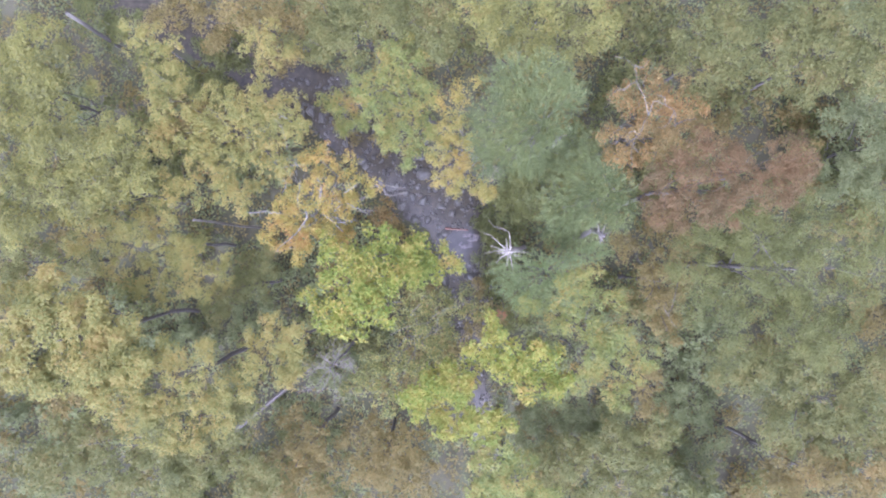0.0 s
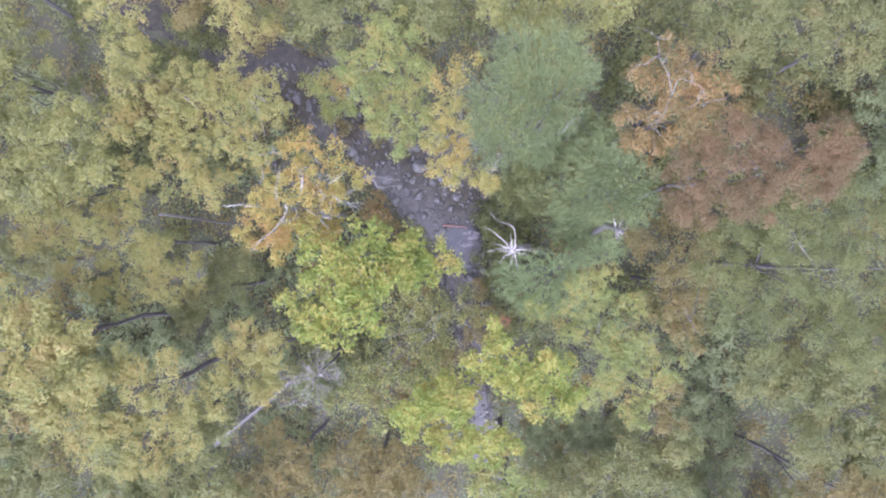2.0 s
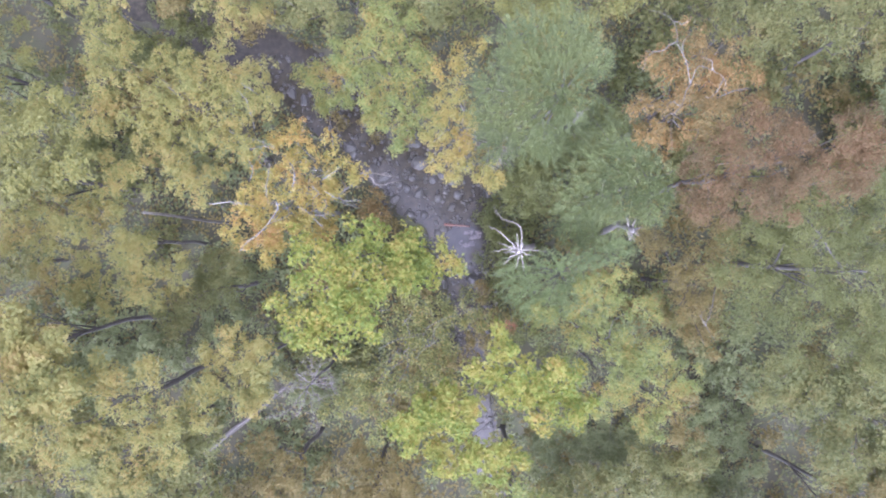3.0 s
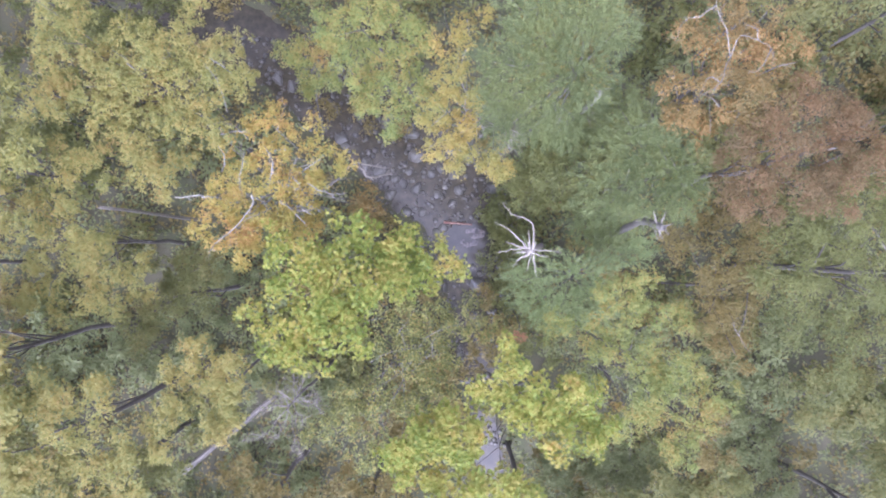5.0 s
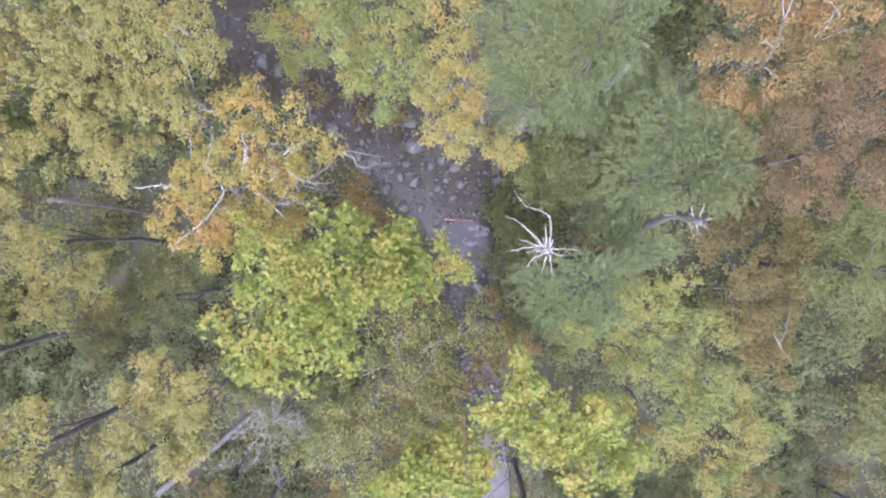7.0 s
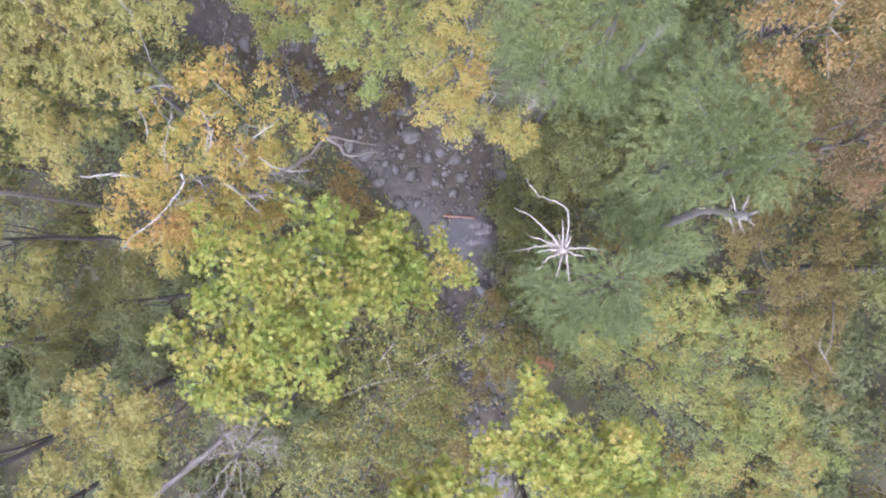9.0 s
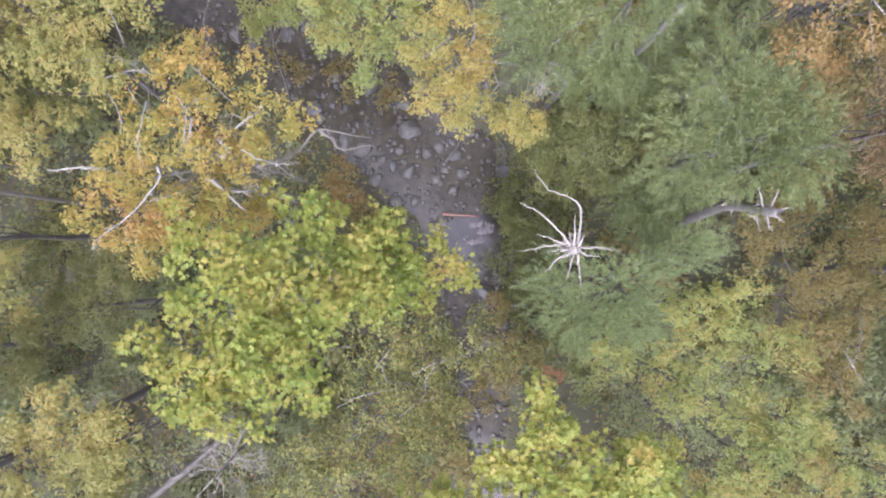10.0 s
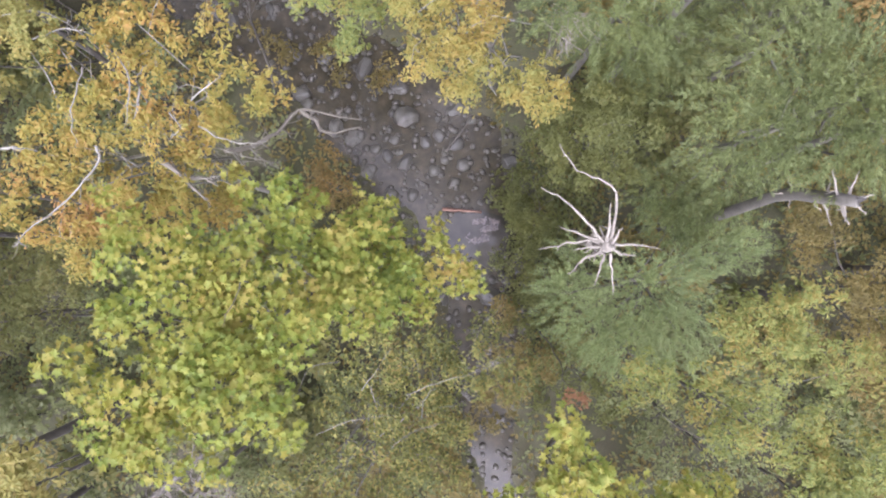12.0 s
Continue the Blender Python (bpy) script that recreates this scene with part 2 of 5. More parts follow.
def leafy(lobes, size=0.2, outline=OVAL, density=1.0, sprig=0.22, per=10, flat=0.66, clumps=6.0, tilt=0.22):
    """Leaves of a crown: lobes of (x, y, z of the top, radius) carry ragged clumps about a metre wide. In each clump a few twigs
    reach out like the arms of a star and carry sprigs of leaves; dark gaps stay between the clumps, and some clumps hang lower."""
    at, along, up, scale = [], [], [], []
    for x, y, z, r in lobes:
        n = max(2, int(CLUMP_SHARE * clumps * r * r))
        i = np.arange(n)
        reach = np.sqrt((i + 0.4) / n) * rng.uniform(0.82, 1.16, n)
        turn = i * 2.39996 + rng.uniform(0, 6.28) + rng.normal(0, 0.25, n)
        drop = flat * r * 0.75 * reach ** 2 + np.where(rng.random(n) < 0.38, rng.uniform(0.4, 1.5, n), rng.uniform(0, 0.35, n)) * min(1.0, r)
        d = np.stack([reach * np.cos(turn), reach * np.sin(turn), np.full(n, 0.7)], 1)
        big = rng.uniform(0.42, 0.82, n) * min(1.0, 0.5 + 0.36 * r)
        span = max(0.4 * r, r - 0.3)
        heart = np.stack([x + span * d[:, 0], y + span * d[:, 1], z - 0.15 - drop], 1)
        k = np.maximum(4, (density * 9.5 * big * big / 0.24 * rng.uniform(0.6, 1.25, n)).astype(int))
        pick = np.repeat(np.arange(n), k)
        arms = rng.integers(4, 8, n)[pick]
        a = 2 * math.pi * np.floor(rng.random(len(pick)) * arms) / arms + rng.uniform(0, 6.28, n)[pick] + rng.normal(0, 0.2, len(pick))
        s = rng.uniform(0.05, 1.1, len(pick)) ** 0.75
        e = np.stack([np.cos(a), np.sin(a), np.zeros(len(pick))], 1)
        p = heart[pick] + e * (big[pick] * s)[:, None]
        p[:, 2] += big[pick] * (0.12 - 0.4 * s * s) + rng.normal(0, 0.09, len(pick))
        nrm = unit(e * (0.45 * s)[:, None] + unit(d)[pick] * 0.3 + np.array([0, 0, 0.8]))
        m = rng.poisson(per, len(pick)).clip(4)
        pick = np.repeat(np.arange(len(pick)), m)
        c, nn = p[pick], nrm[pick]
        w = rng.normal(0, 1, (len(pick), 3))
        w = unit(w - nn * (w * nn).sum(1, keepdims=True))
        out = rng.uniform(0.0, 1.0, len(pick)) ** 0.6 * sprig
        at.append(c + w * out[:, None] + nn * (rng.normal(0, 0.05, len(pick)) - 0.3 * out)[:, None])
        along.append(w + rng.normal(0, 0.35, (len(pick), 3)) - nn * 0.3)
        up.append(nn + rng.normal(0, tilt, (len(pick), 3)))
        scale.append(size * rng.uniform(0.6, 1.2, len(pick)))
    return blades(np.concatenate(at), np.concatenate(along), np.concatenate(up), np.concatenate(scale), outline)


def needled(x0, y0, lobes, size=0.24, density=1.0):
    """Needles of a conifer: each lobe is a bough whose plumes fan out from the trunk at (x0, y0), with short brush-like shoots."""
    at, along, up, scale = [], [], [], []
    for x, y, z, r in lobes:
        n = int(density * 58 * r * r)
        d = sphere_points(n, -0.1)
        p = np.array([x, y, z - 0.5 * r]) + d * (r * rng.uniform(0.3, 1.05, n)[:, None]) * np.array([1, 1, 0.5])
        lean = np.array([x - x0, y - y0, 0.0])
        lean = lean / max(0.5, np.linalg.norm(lean))
        out = unit(0.8 * d * np.array([1, 1, 0.5]) + 0.65 * lean + rng.normal(0, 0.28, (n, 3)) * np.array([1, 1, 0.5]) + np.array([0, 0, 0.2]))
        shoot = rng.uniform(0.3, 0.62, n)
        for s in np.linspace(0, 1, 9):
            for sign in (-1, 1):
                side = unit(np.cross(out, np.array([[0, 0, 1.0]]) + rng.normal(0, 0.5, (n, 3))))
                at.append(p + out * (shoot * s)[:, None])
                along.append(out * (0.8 + 0.6 * s) + sign * side * (0.95 - 0.4 * s) + rng.normal(0, 0.2, (n, 3)))
                up.append(np.array([[0, 0, 1.0]]) + rng.normal(0, 0.45, (n, 3)))
                scale.append(size * rng.uniform(0.6, 1.05, n) * (1.0 - 0.3 * s))
    return blades(np.concatenate(at), np.concatenate(along), np.concatenate(up), np.concatenate(scale), NEEDLE)


# ---- trees ----
def tree(name, label, mat, lobes, foot, size=0.15, outline=DIAMOND, density=1.7, per=12, sprig=0.2, wood=WET_BARK, girth=0.22, bare=0, category="tree", group="broadleaved trees of the wood", limbs_to=9, clumps=6.0, tilt=0.22):
    """A broadleaved tree: trunk from its foot, limbs to its lobes, a crown of leaves. bare: how many grey twigs show among the leaves on each limb."""
    fx, fy = foot
    ob = tagged(empty(name, fx, fy), label, category, group)
    inv = Matrix.Translation((-fx, -fy, 0))
    low = min(q[2] - q[3] for q in lobes)
    top = max(q[2] for q in lobes)
    mx, my = (sum(q[i] * q[3] for q in lobes) / sum(q[3] for q in lobes) for i in (0, 1))
    fork = Vector((fx + 0.6 * (mx - fx), fy + 0.6 * (my - fy), max(1.5, 0.62 * low)))
    end = Vector((mx, my, top - 1.2))
    line = bent((fx, fy, -1.0), fork, 0.05, 5)[:-1] + bent(fork, end, 0.08, 4)
    n = len(line) - 1
    v, f = tube(line, [girth * (1.35 if i == 0 else 1 - 0.85 * i / n) for i in range(n + 1)], 9, 0.12)
    mesh_object("trunk", [inv @ q for q in v], f, wood, ob)
    for x, y, z, r in sorted(lobes, key=lambda q: -q[3])[:limbs_to]:
        tip = Vector((x, y, z - 0.55 * r))
        i = int(rng.integers(3, n - 1))
        path = bent(line[i].lerp(line[i + 1], rng.random()), tip, 0.2, 5, 0.05)
        g = girth * 0.24
        pieces = [tube(path, [g, g * 0.85, g * 0.7, g * 0.52, g * 0.36, g * 0.2], 6, 0.1)]
        pieces += twigs(path, g * 0.5, 2 if bare > 1 else 1, 0.75, 0.22, 1 + bare)
        v, f = joined(pieces)
        mesh_object("limb", [inv @ q for q in v], f, wood, ob)
    # boughs that stand out of the lobes' rims, lower down
    rim = []
    for x, y, z, r in lobes:
        for a in rng.uniform(0, 2 * math.pi, 2):
            k = r * rng.uniform(0.28, 0.45)
            d = r * rng.uniform(0.75, 1.1)
            rim.append((x + d * math.cos(a), y + d * math.sin(a), z - r * rng.uniform(0.15, 0.75), k))
    uneven = [(x, y, z + rng.uniform(-1.0, 0.2) * min(1.0, r / 1.6), r) for x, y, z, r in lobes]
    v, f = leafy(uneven + rim, size, outline, density, sprig, per, 0.66, clumps, tilt)
    mesh_object("crown", v - np.array([fx, fy, 0]), f, mat, ob, smooth=False)
    return ob


def conifer(name, label, mat, lobes, foot, size=0.24, density=1.0, girth=0.2, category="conifer", group="pines over the creek"):
    fx, fy = foot
    ob = tagged(empty(name, fx, fy), label, category, group)
    inv = Matrix.Translation((-fx, -fy, 0))
    top = max(q[2] for q in lobes)
    line = bent((fx, fy, -1.0), (fx, fy, top - 0.2), 0.02, 8)
    v, f = tube(line, [girth * (1.3 if i == 0 else 1 - 0.92 * i / 8) for i in range(9)], 9, 0.1)
    mesh_object("trunk", [inv @ q for q in v], f, BARK, ob)
    for x, y, z, r in lobes:
        path = bent((fx, fy, max(2.0, z - 0.9 * r - 0.6)), (x, y, z - 0.5 * r), 0.08, 4)
        g = 0.07
        pieces = [tube(path, [g, g * 0.8, g * 0.6, g * 0.45, g * 0.25], 5)] + twigs(path, g * 0.5, 1, 0.6, 0.35, 5)
        v, f = joined(pieces)
        mesh_object("bough", [inv @ q for q in v], f, BARK, ob)
    v, f = needled(fx, fy, lobes, size, density)
    mesh_object("crown", v - np.array([fx, fy, 0]), f, mat, ob, smooth=False)
    return ob


# ---- ground: one sheet to the horizon, with the creek's bed let into it ----
CREEK = [(-34.0, 27.0, 2.6), (-20.0, 19.0, 2.8), (-12.0, 14.5, 3.0), (-7.0, 10.8, 3.2), (-2.6, 7.4, 3.8), (0.3, 4.3, 4.2), (2.2, 0.6, 3.2), (2.8, -4.2, 2.4), (2.6, -8.7, 1.7), (3.4, -14.0, 1.3), (4.5, -22.0, 1.3), (5.0, -40.0, 1.4)]


def creek_side(x, y):
    """Distance from the creek's middle line over its half width there: under 1 is in the bed."""
    best = np.full(np.shape(x), 99.0)
    for (ax, ay, aw), (bx, by, bw) in zip(CREEK, CREEK[1:]):
        dx, dy = bx - ax, by - ay
        s = np.clip(((x - ax) * dx + (y - ay) * dy) / (dx * dx + dy * dy), 0, 1)
        d = np.hypot(x - ax - s * dx, y - ay - s * dy) / (aw + s * (bw - aw))
        best = np.minimum(best, d)
    return best


def lumps(x, y):
    return np.array([noise.noise((a * 0.13, b * 0.13, 3.1)) * 0.5 + noise.noise((a * 0.7, b * 0.7, 8.2)) * 0.16 for a, b in zip(x.ravel(), y.ravel())]).reshape(x.shape)


def height(x, y):
    wander = np.array([noise.noise((a * 0.45, b * 0.45, 5.5)) + 0.5 * noise.noise((a * 1.3, b * 1.3, 1.5)) for a, b in zip(np.ravel(x), np.ravel(y))]).reshape(np.shape(x))
    d = creek_side(x, y) + 0.3 * wander
    bank = np.clip((d - 0.55) / 0.9, 0, 1)
    bank = bank * bank * (3 - 2 * bank)
    far = np.clip((np.hypot(x, y) - 30) / 60, 0, 1)
    return -0.98 * (1 - bank) + lumps(x, y) * (0.2 + 0.8 * bank) * (1 - far) + 0.12 * np.clip(d - 1.5, 0, 8) * (1 - far)


def graded(n, near, far):
    inner = np.linspace(-near, near, n)
    outer = near + (far - near) * np.linspace(0, 1, 14)[1:] ** 2.5
    return np.concatenate([-outer[::-1], inner, outer])


gx, gy = np.meshgrid(graded(170, 46, 3000), graded(110, 30, 3000))
gz = height(gx, gy)
rows, cols = gx.shape
gi = np.arange(rows * cols).reshape(rows, cols)
gf = np.stack([gi[:-1, :-1], gi[:-1, 1:], gi[1:, 1:], gi[1:, :-1]], -1).reshape(-1, 4)
ground = mesh_object("ground", np.stack([gx, gy, gz], -1).reshape(-1, 3), gf, GROUND)
tagged(ground, "forest floor of brown leaf litter, soil and moss", "ground", kind="structure")


def make_water():
    """The creek's surface: a ribbon along the bed, its edges hidden in the banks."""
    verts, faces = [], []
    pts = []
    for (ax, ay, aw), (bx, by, bw) in zip(CREEK, CREEK[1:]):
        for i in range(6):
            s = i / 6
            pts.append((ax + s * (bx - ax), ay + s * (by - ay), aw + s * (bw - aw)))
    for i, (x, y, w) in enumerate(pts):
        q, o = pts[min(i + 1, len(pts) - 1)], pts[max(i - 1, 0)]
        d = Vector((q[0] - o[0], q[1] - o[1], 0)).normalized()
        for j in range(9):
            s = (j / 8 * 2 - 1) * w * 0.98
            verts.append((x - d.y * s, y + d.x * s, -0.66))
    for i in range(len(pts) - 1):
        for j in range(8):
            faces.append((i * 9 + j, i * 9 + j + 1, (i + 1) * 9 + j + 1, (i + 1) * 9 + j))
    return tagged(mesh_object("water", verts, faces, WATER), "shallow clear creek water over dark stones", "creek", kind="structure")


make_water()


# ---- creek stones ----
def stone_shape(seed, cuts=2):
    bm = bmesh.new()
    bmesh.ops.create_icosphere(bm, subdivisions=cuts, radius=1.0)
    off = Vector((seed * 7.3, seed * 3.1, seed * 1.7))
    for v in bm.verts:
        k = 1 + 0.45 * noise.noise(v.co * 0.9 + off) + 0.18 * noise.noise(v.co * 2.3 + off)
        v.co *= k
    for i in range(9):
        d = Vector((noise.noise(off + Vector((i * 2.3, 0.5, 0.1))), noise.noise(off + Vector((0.4, i * 2.9, 0.7))), noise.noise(off + Vector((0.2, 0.6, i * 1.9))))).normalized()
        for v in bm.verts:
            over = v.co.dot(d) - 0.72
            if over > 0:
                v.co -= d * (over * 0.9)
    for v in bm.verts:
        v.co *= 1 + 0.06 * noise.noise(v.co * 4.0 + off)
        v.co.z *= 0.62
    me = bpy.data.meshes.new("stone")
    bm.to_mesh(me)
    bm.free()
    me.polygons.foreach_set("use_smooth", np.ones(len(me.polygons), dtype=bool))
    me.materials.append(ROCK)
    return me


STONES = [stone_shape(i) for i in range(9)]
GREAT_STONES = [stone_shape(i, 4) for i in range(12, 16)]


def boulder(x, y, size, label="grey rounded boulder lying in the creek bed"):
    z = max(-0.74, float(height(np.array([x]), np.array([y]))[0]))
    ob = new("boulder", GREAT_STONES[int(rng.integers(0, 4))] if size > 0.54 else STONES[int(rng.integers(0, 9))])
    ob.location = (x, y, z + 0.12 * size)
    ob.rotation_euler = (rng.uniform(-0.2, 0.2), rng.uniform(-0.2, 0.2), rng.uniform(0, 6.3))
    ob.scale = (size, size * rng.uniform(0.7, 1.0), size * rng.uniform(0.7, 1.0))
    return tagged(ob, label, "boulder", "creek boulders")


for x, y, size in [(-4.3, 10.34, 0.72), (-2.99, 5.15, 0.49), (-1.84, 7.45, 0.89), (-2.27, 9.09, 0.56), (1.44, 4.66, 0.52), (4.23, 4.83, 0.66), (3.01, -3.04, 0.89), (-0.37, -2.55, 0.66), (0.95, 3.61, 0.46), (1.11, 7.94, 0.59), (-2.82, 2.86, 0.52), (-1.51, 2.86, 0.49), (-0.2, 4.33, 0.46), (-0.69, 5.97, 0.46), (-3.97, 4.33, 0.46)]:
    boulder(x, y, size)
for i in range(95):
    s = rng.uniform(0, 1)
    k = int(rng.integers(2, 8))
    (ax, ay, aw), (bx, by, bw) = CREEK[k], CREEK[k + 1]
    a = rng.uniform(-0.95, 0.95)
    if math.hypot((ax + s * (bx - ax) + a * aw * 0.8 - 2.35) / 2.7, (ay + s * (by - ay) + a * aw * 0.6 - 0.5) / 1.5) < 1:
        continue
    boulder(ax + s * (bx - ax) + a * aw * 0.8, ay + s * (by - ay) + a * aw * 0.6, 0.2 + 0.45 * rng.random() ** 2)


# ---- the wood, tree by tree: lobes of each crown as (x, y, z of the top, radius) ----
tree("tulip_tree", "bright yellow-green broadleaved tree with large lobed leaves turning", BRIGHT_GREEN, [(-6.65, -0.8, 21, 1.68), (-7.7, -2.4, 21, 1.15), (-6.17, -2.96, 21, 1.91), (-4.49, -1.04, 21, 1.56), (-5.21, -4.39, 21, 1.15), (-7.61, -4.39, 21, 1.08), (-3.19, -0.83, 20.0, 1.24), (-2.02, 0.18, 19.0, 1.34), (-2.28, -1.37, 19.0, 1.34), (-4.43, 0.54, 20.0, 1.12), (-0.64, -0.22, 17.5, 1.15), (0.46, -1.23, 16.0, 0.86), (-3.78, -2.6, 21, 1.01), (-6.77, -4.87, 21, 0.72), (-5.57, -1.76, 21, 1.48), (-4.02, -3.91, 21, 0.86), (-1.4, -0.74, 18.5, 1.26), (-2.94, -2.07, 20.0, 1.12), (-0.24, -1.19, 17.0, 1.0), (-1.17, -1.69, 18.0, 1.07)], (-4.0, -1.8), size=0.2, outline=LOBED, density=0.9, per=8, sprig=0.28, tilt=0.5, clumps=5.2, girth=0.26)
tree("sycamore", "orange and yellow sycamore with pale twisting branches over the creek", ORANGE, [(-8.33, 4.91, 17.8, 1.4), (-6.44, 4.51, 17.8, 1.3), (-9.41, 3.02, 17.8, 1.4), (-11.43, 2.08, 17.8, 1.21), (-7.7, 3.0, 17.6, 0.95), (-10.49, 0.32, 17.8, 1.21), (-6.75, 3.5, 16.8, 0.4), (-9.81, 1.4, 17.8, 1.03), (-9.0, 2.2, 15.0, 1.1), (-10.3, 0.9, 15.0, 1.0), (-7.6, 1.8, 15.0, 1.0), (-8.3, 1.2, 16.5, 0.9), (-6.5, 5.6, 17.5, 0.9), (-8.6, 6.26, 17.8, 1.21), (-11.7, 0.46, 17.8, 0.76), (-9.95, -0.35, 17.8, 0.67), (-10.62, 3.7, 17.8, 0.94), (-10.6, 5.4, 17.8, 1.0), (-5.09, 4.6, 17.8, 0.7)], (-8.6, 3.0), size=0.205, outline=OBOVATE, density=1.5, per=9, sprig=0.06, tilt=0.35, clumps=5.4, wood=PALE_BARK, bare=3, girth=0.28, limbs_to=12)
tree("young_sycamore", "young sycamore with sparse orange leaves beside the creek", THIN_ORANGE, [(-5.1, 3.3, 9.0, 0.85), (-4.4, 2.5, 8.5, 0.7), (-5.6, 2.4, 8.2, 0.8)], (-4.9, 2.8), size=0.22, outline=OBOVATE, density=0.9, per=8, sprig=0.07, girth=0.06, clumps=4.5)
tree("oak_tree", "broad olive-gold oak crown with thin grey twigs", GOLD, [(-17.33, 7.84, 19.3, 2.17), (-14.78, 7.33, 19.3, 2.17), (-12.22, 7.84, 19.3, 2.04), (-10.94, 9.63, 19.3, 1.79), (-15.29, 5.03, 19.3, 1.92), (-13.88, 3.63, 18.3, 1.46), (-16.05, 9.63, 19.3, 2.04), (-18.35, 9.88, 19.3, 1.79), (-11.6, 5.75, 19.3, 1.2), (-13.37, 9.63, 19.3, 1.79), (-10.18, 7.84, 19.3, 1.15), (-17.46, 4.16, 18.3, 1.33), (-19.38, 7.58, 19.3, 1.53), (-19.6, 12.0, 19.3, 1.7), (-20.6, 14.2, 19.3, 1.5), (-18.8, 13.8, 19.3, 1.4), (-12.4, 12.2, 19.3, 1.5), (-11.8, 14.2, 19.3, 1.5)], (-14.8, 7.5), density=1.6, per=9, outline=OBOVATE, size=0.185, sprig=0.06, bare=1, girth=0.2)
tree("oak_tree", "olive-green oak crown with bare grey twigs showing", GOLD, [(-18.91, -0.08, 18.5, 1.71), (-17.33, -0.74, 18.5, 1.71), (-19.43, -2.45, 18.5, 1.58), (-17.2, -2.98, 18.5, 1.32), (-15.65, -1.72, 17.5, 1.36), (-19.7, 2.42, 18.5, 1.58), (-19.17, 4.13, 18.5, 1.32), (-21.54, 0.97, 18.5, 1.84), (-22.07, -1.66, 18.5, 1.58), (-22.86, 3.34, 18.5, 2.11), (-24.44, 0.97, 18.5, 1.84)], (-20.1, 0.3), density=1.6, per=9, outline=OBOVATE, size=0.185, sprig=0.06, bare=2, girth=0.18)
tree("oak_tree", "thin brownish oak in the shade of taller trees", OLIVE, [(-14.74, -1.89, 14.5, 1.66), (-13.54, -0.98, 14.5, 1.21), (-16.25, -3.7, 14.5, 1.36), (-14.14, -3.09, 14.5, 1.21), (-17.46, -4.9, 14.5, 1.21)], (-15.2, -2.9), density=1.92)
tree("oak_tree", "golden-orange oak with clumped leaves", GOLD, [(-11.67, -5.95, 21.5, 1.29), (-10.62, -6.18, 21.5, 1.17), (-10.26, -7.24, 21.5, 1.06), (-12.02, -7.59, 21.5, 1.17), (-11.09, -5.01, 21.5, 0.89), (-10.03, -8.29, 21.5, 0.59), (-9.44, -7.12, 21.5, 0.66), (-9.21, -6.42, 21.5, 0.56), (-9.68, -7.94, 21.5, 0.61), (-9.7, -5.35, 21.5, 0.7), (-9.0, -5.5, 21.5, 0.5)], (-10.9, -6.7), density=1.6, per=9, outline=OBOVATE, size=0.185, sprig=0.06, girth=0.15, limbs_to=2)
tree("oak_tree", "olive-gold oak with clumped leaves", GOLD, [(-14.5, -6.6, 22.5, 0.8), (-14.9, -5.9, 22.5, 0.5), (-17.04, -6.38, 22.5, 1.12), (-16.59, -7.96, 22.5, 1.24), (-15.01, -8.63, 22.5, 1.12), (-12.99, -8.86, 22.5, 1.08), (-16.14, -9.53, 22.5, 1.35), (-13.44, -9.87, 22.5, 1.24), (-17.94, -9.31, 22.5, 1.35), (-18.84, -7.28, 22.5, 1.57), (-20.19, -9.08, 22.5, 1.8), (-20.41, -6.38, 22.5, 1.57), (-21.76, -7.96, 22.5, 1.57), (-14.79, -11.11, 22.5, 1.35), (-16.81, -11.33, 22.5, 1.57), (-19.06, -11.11, 22.5, 1.57)], (-17.3, -8.8), density=1.6, per=9, outline=OBOVATE, size=0.185, sprig=0.06, girth=0.28, limbs_to=2)
tree("oak_tree", "olive oak with some orange leaves", OLIVE, [(-21.22, -10.14, 20, 2.0), (-18.67, -12.32, 20, 2.18), (-16.13, -14.13, 20, 2.18), (-13.95, -11.95, 20, 1.82), (-17.95, -15.22, 20, 1.82), (-13.22, -14.86, 20, 1.82), (-24.12, -13.04, 20, 2.18), (-26.3, -14.86, 20, 2.18), (-21.94, -15.59, 20, 2.18), (-15.77, -10.86, 20, 1.45)], (-19.2, -13.4), density=1.33, outline=DIAMOND, size=0.215, sprig=0.28, per=10, clumps=5.6)
tree("oak_tree", "yellow-green oak with a dense rounded crown", YELLOW_GREEN, [(-3.78, 10.28, 17.5, 1.69), (-2.14, 10.56, 17.5, 1.69), (-2.69, 8.38, 17.5, 1.58), (-1.6, 9.06, 17.5, 1.42), (-3.51, 7.83, 17.5, 1.15), (-5.14, 10.83, 17.5, 1.23), (-1.05, 7.42, 17.5, 0.98), (-2.42, 6.74, 17.5, 0.87), (-4.33, 9.19, 17.5, 1.09), (-3.8, 12.5, 17.5, 1.5), (-2.2, 12.8, 17.5, 1.5), (-5.1, 12.1, 17.5, 1.1), (-3.0, 14.1, 17.5, 1.3)], (-0.6, 12.4), density=1.6, per=9, size=0.18, sprig=0.07, outline=OBOVATE, girth=0.26)
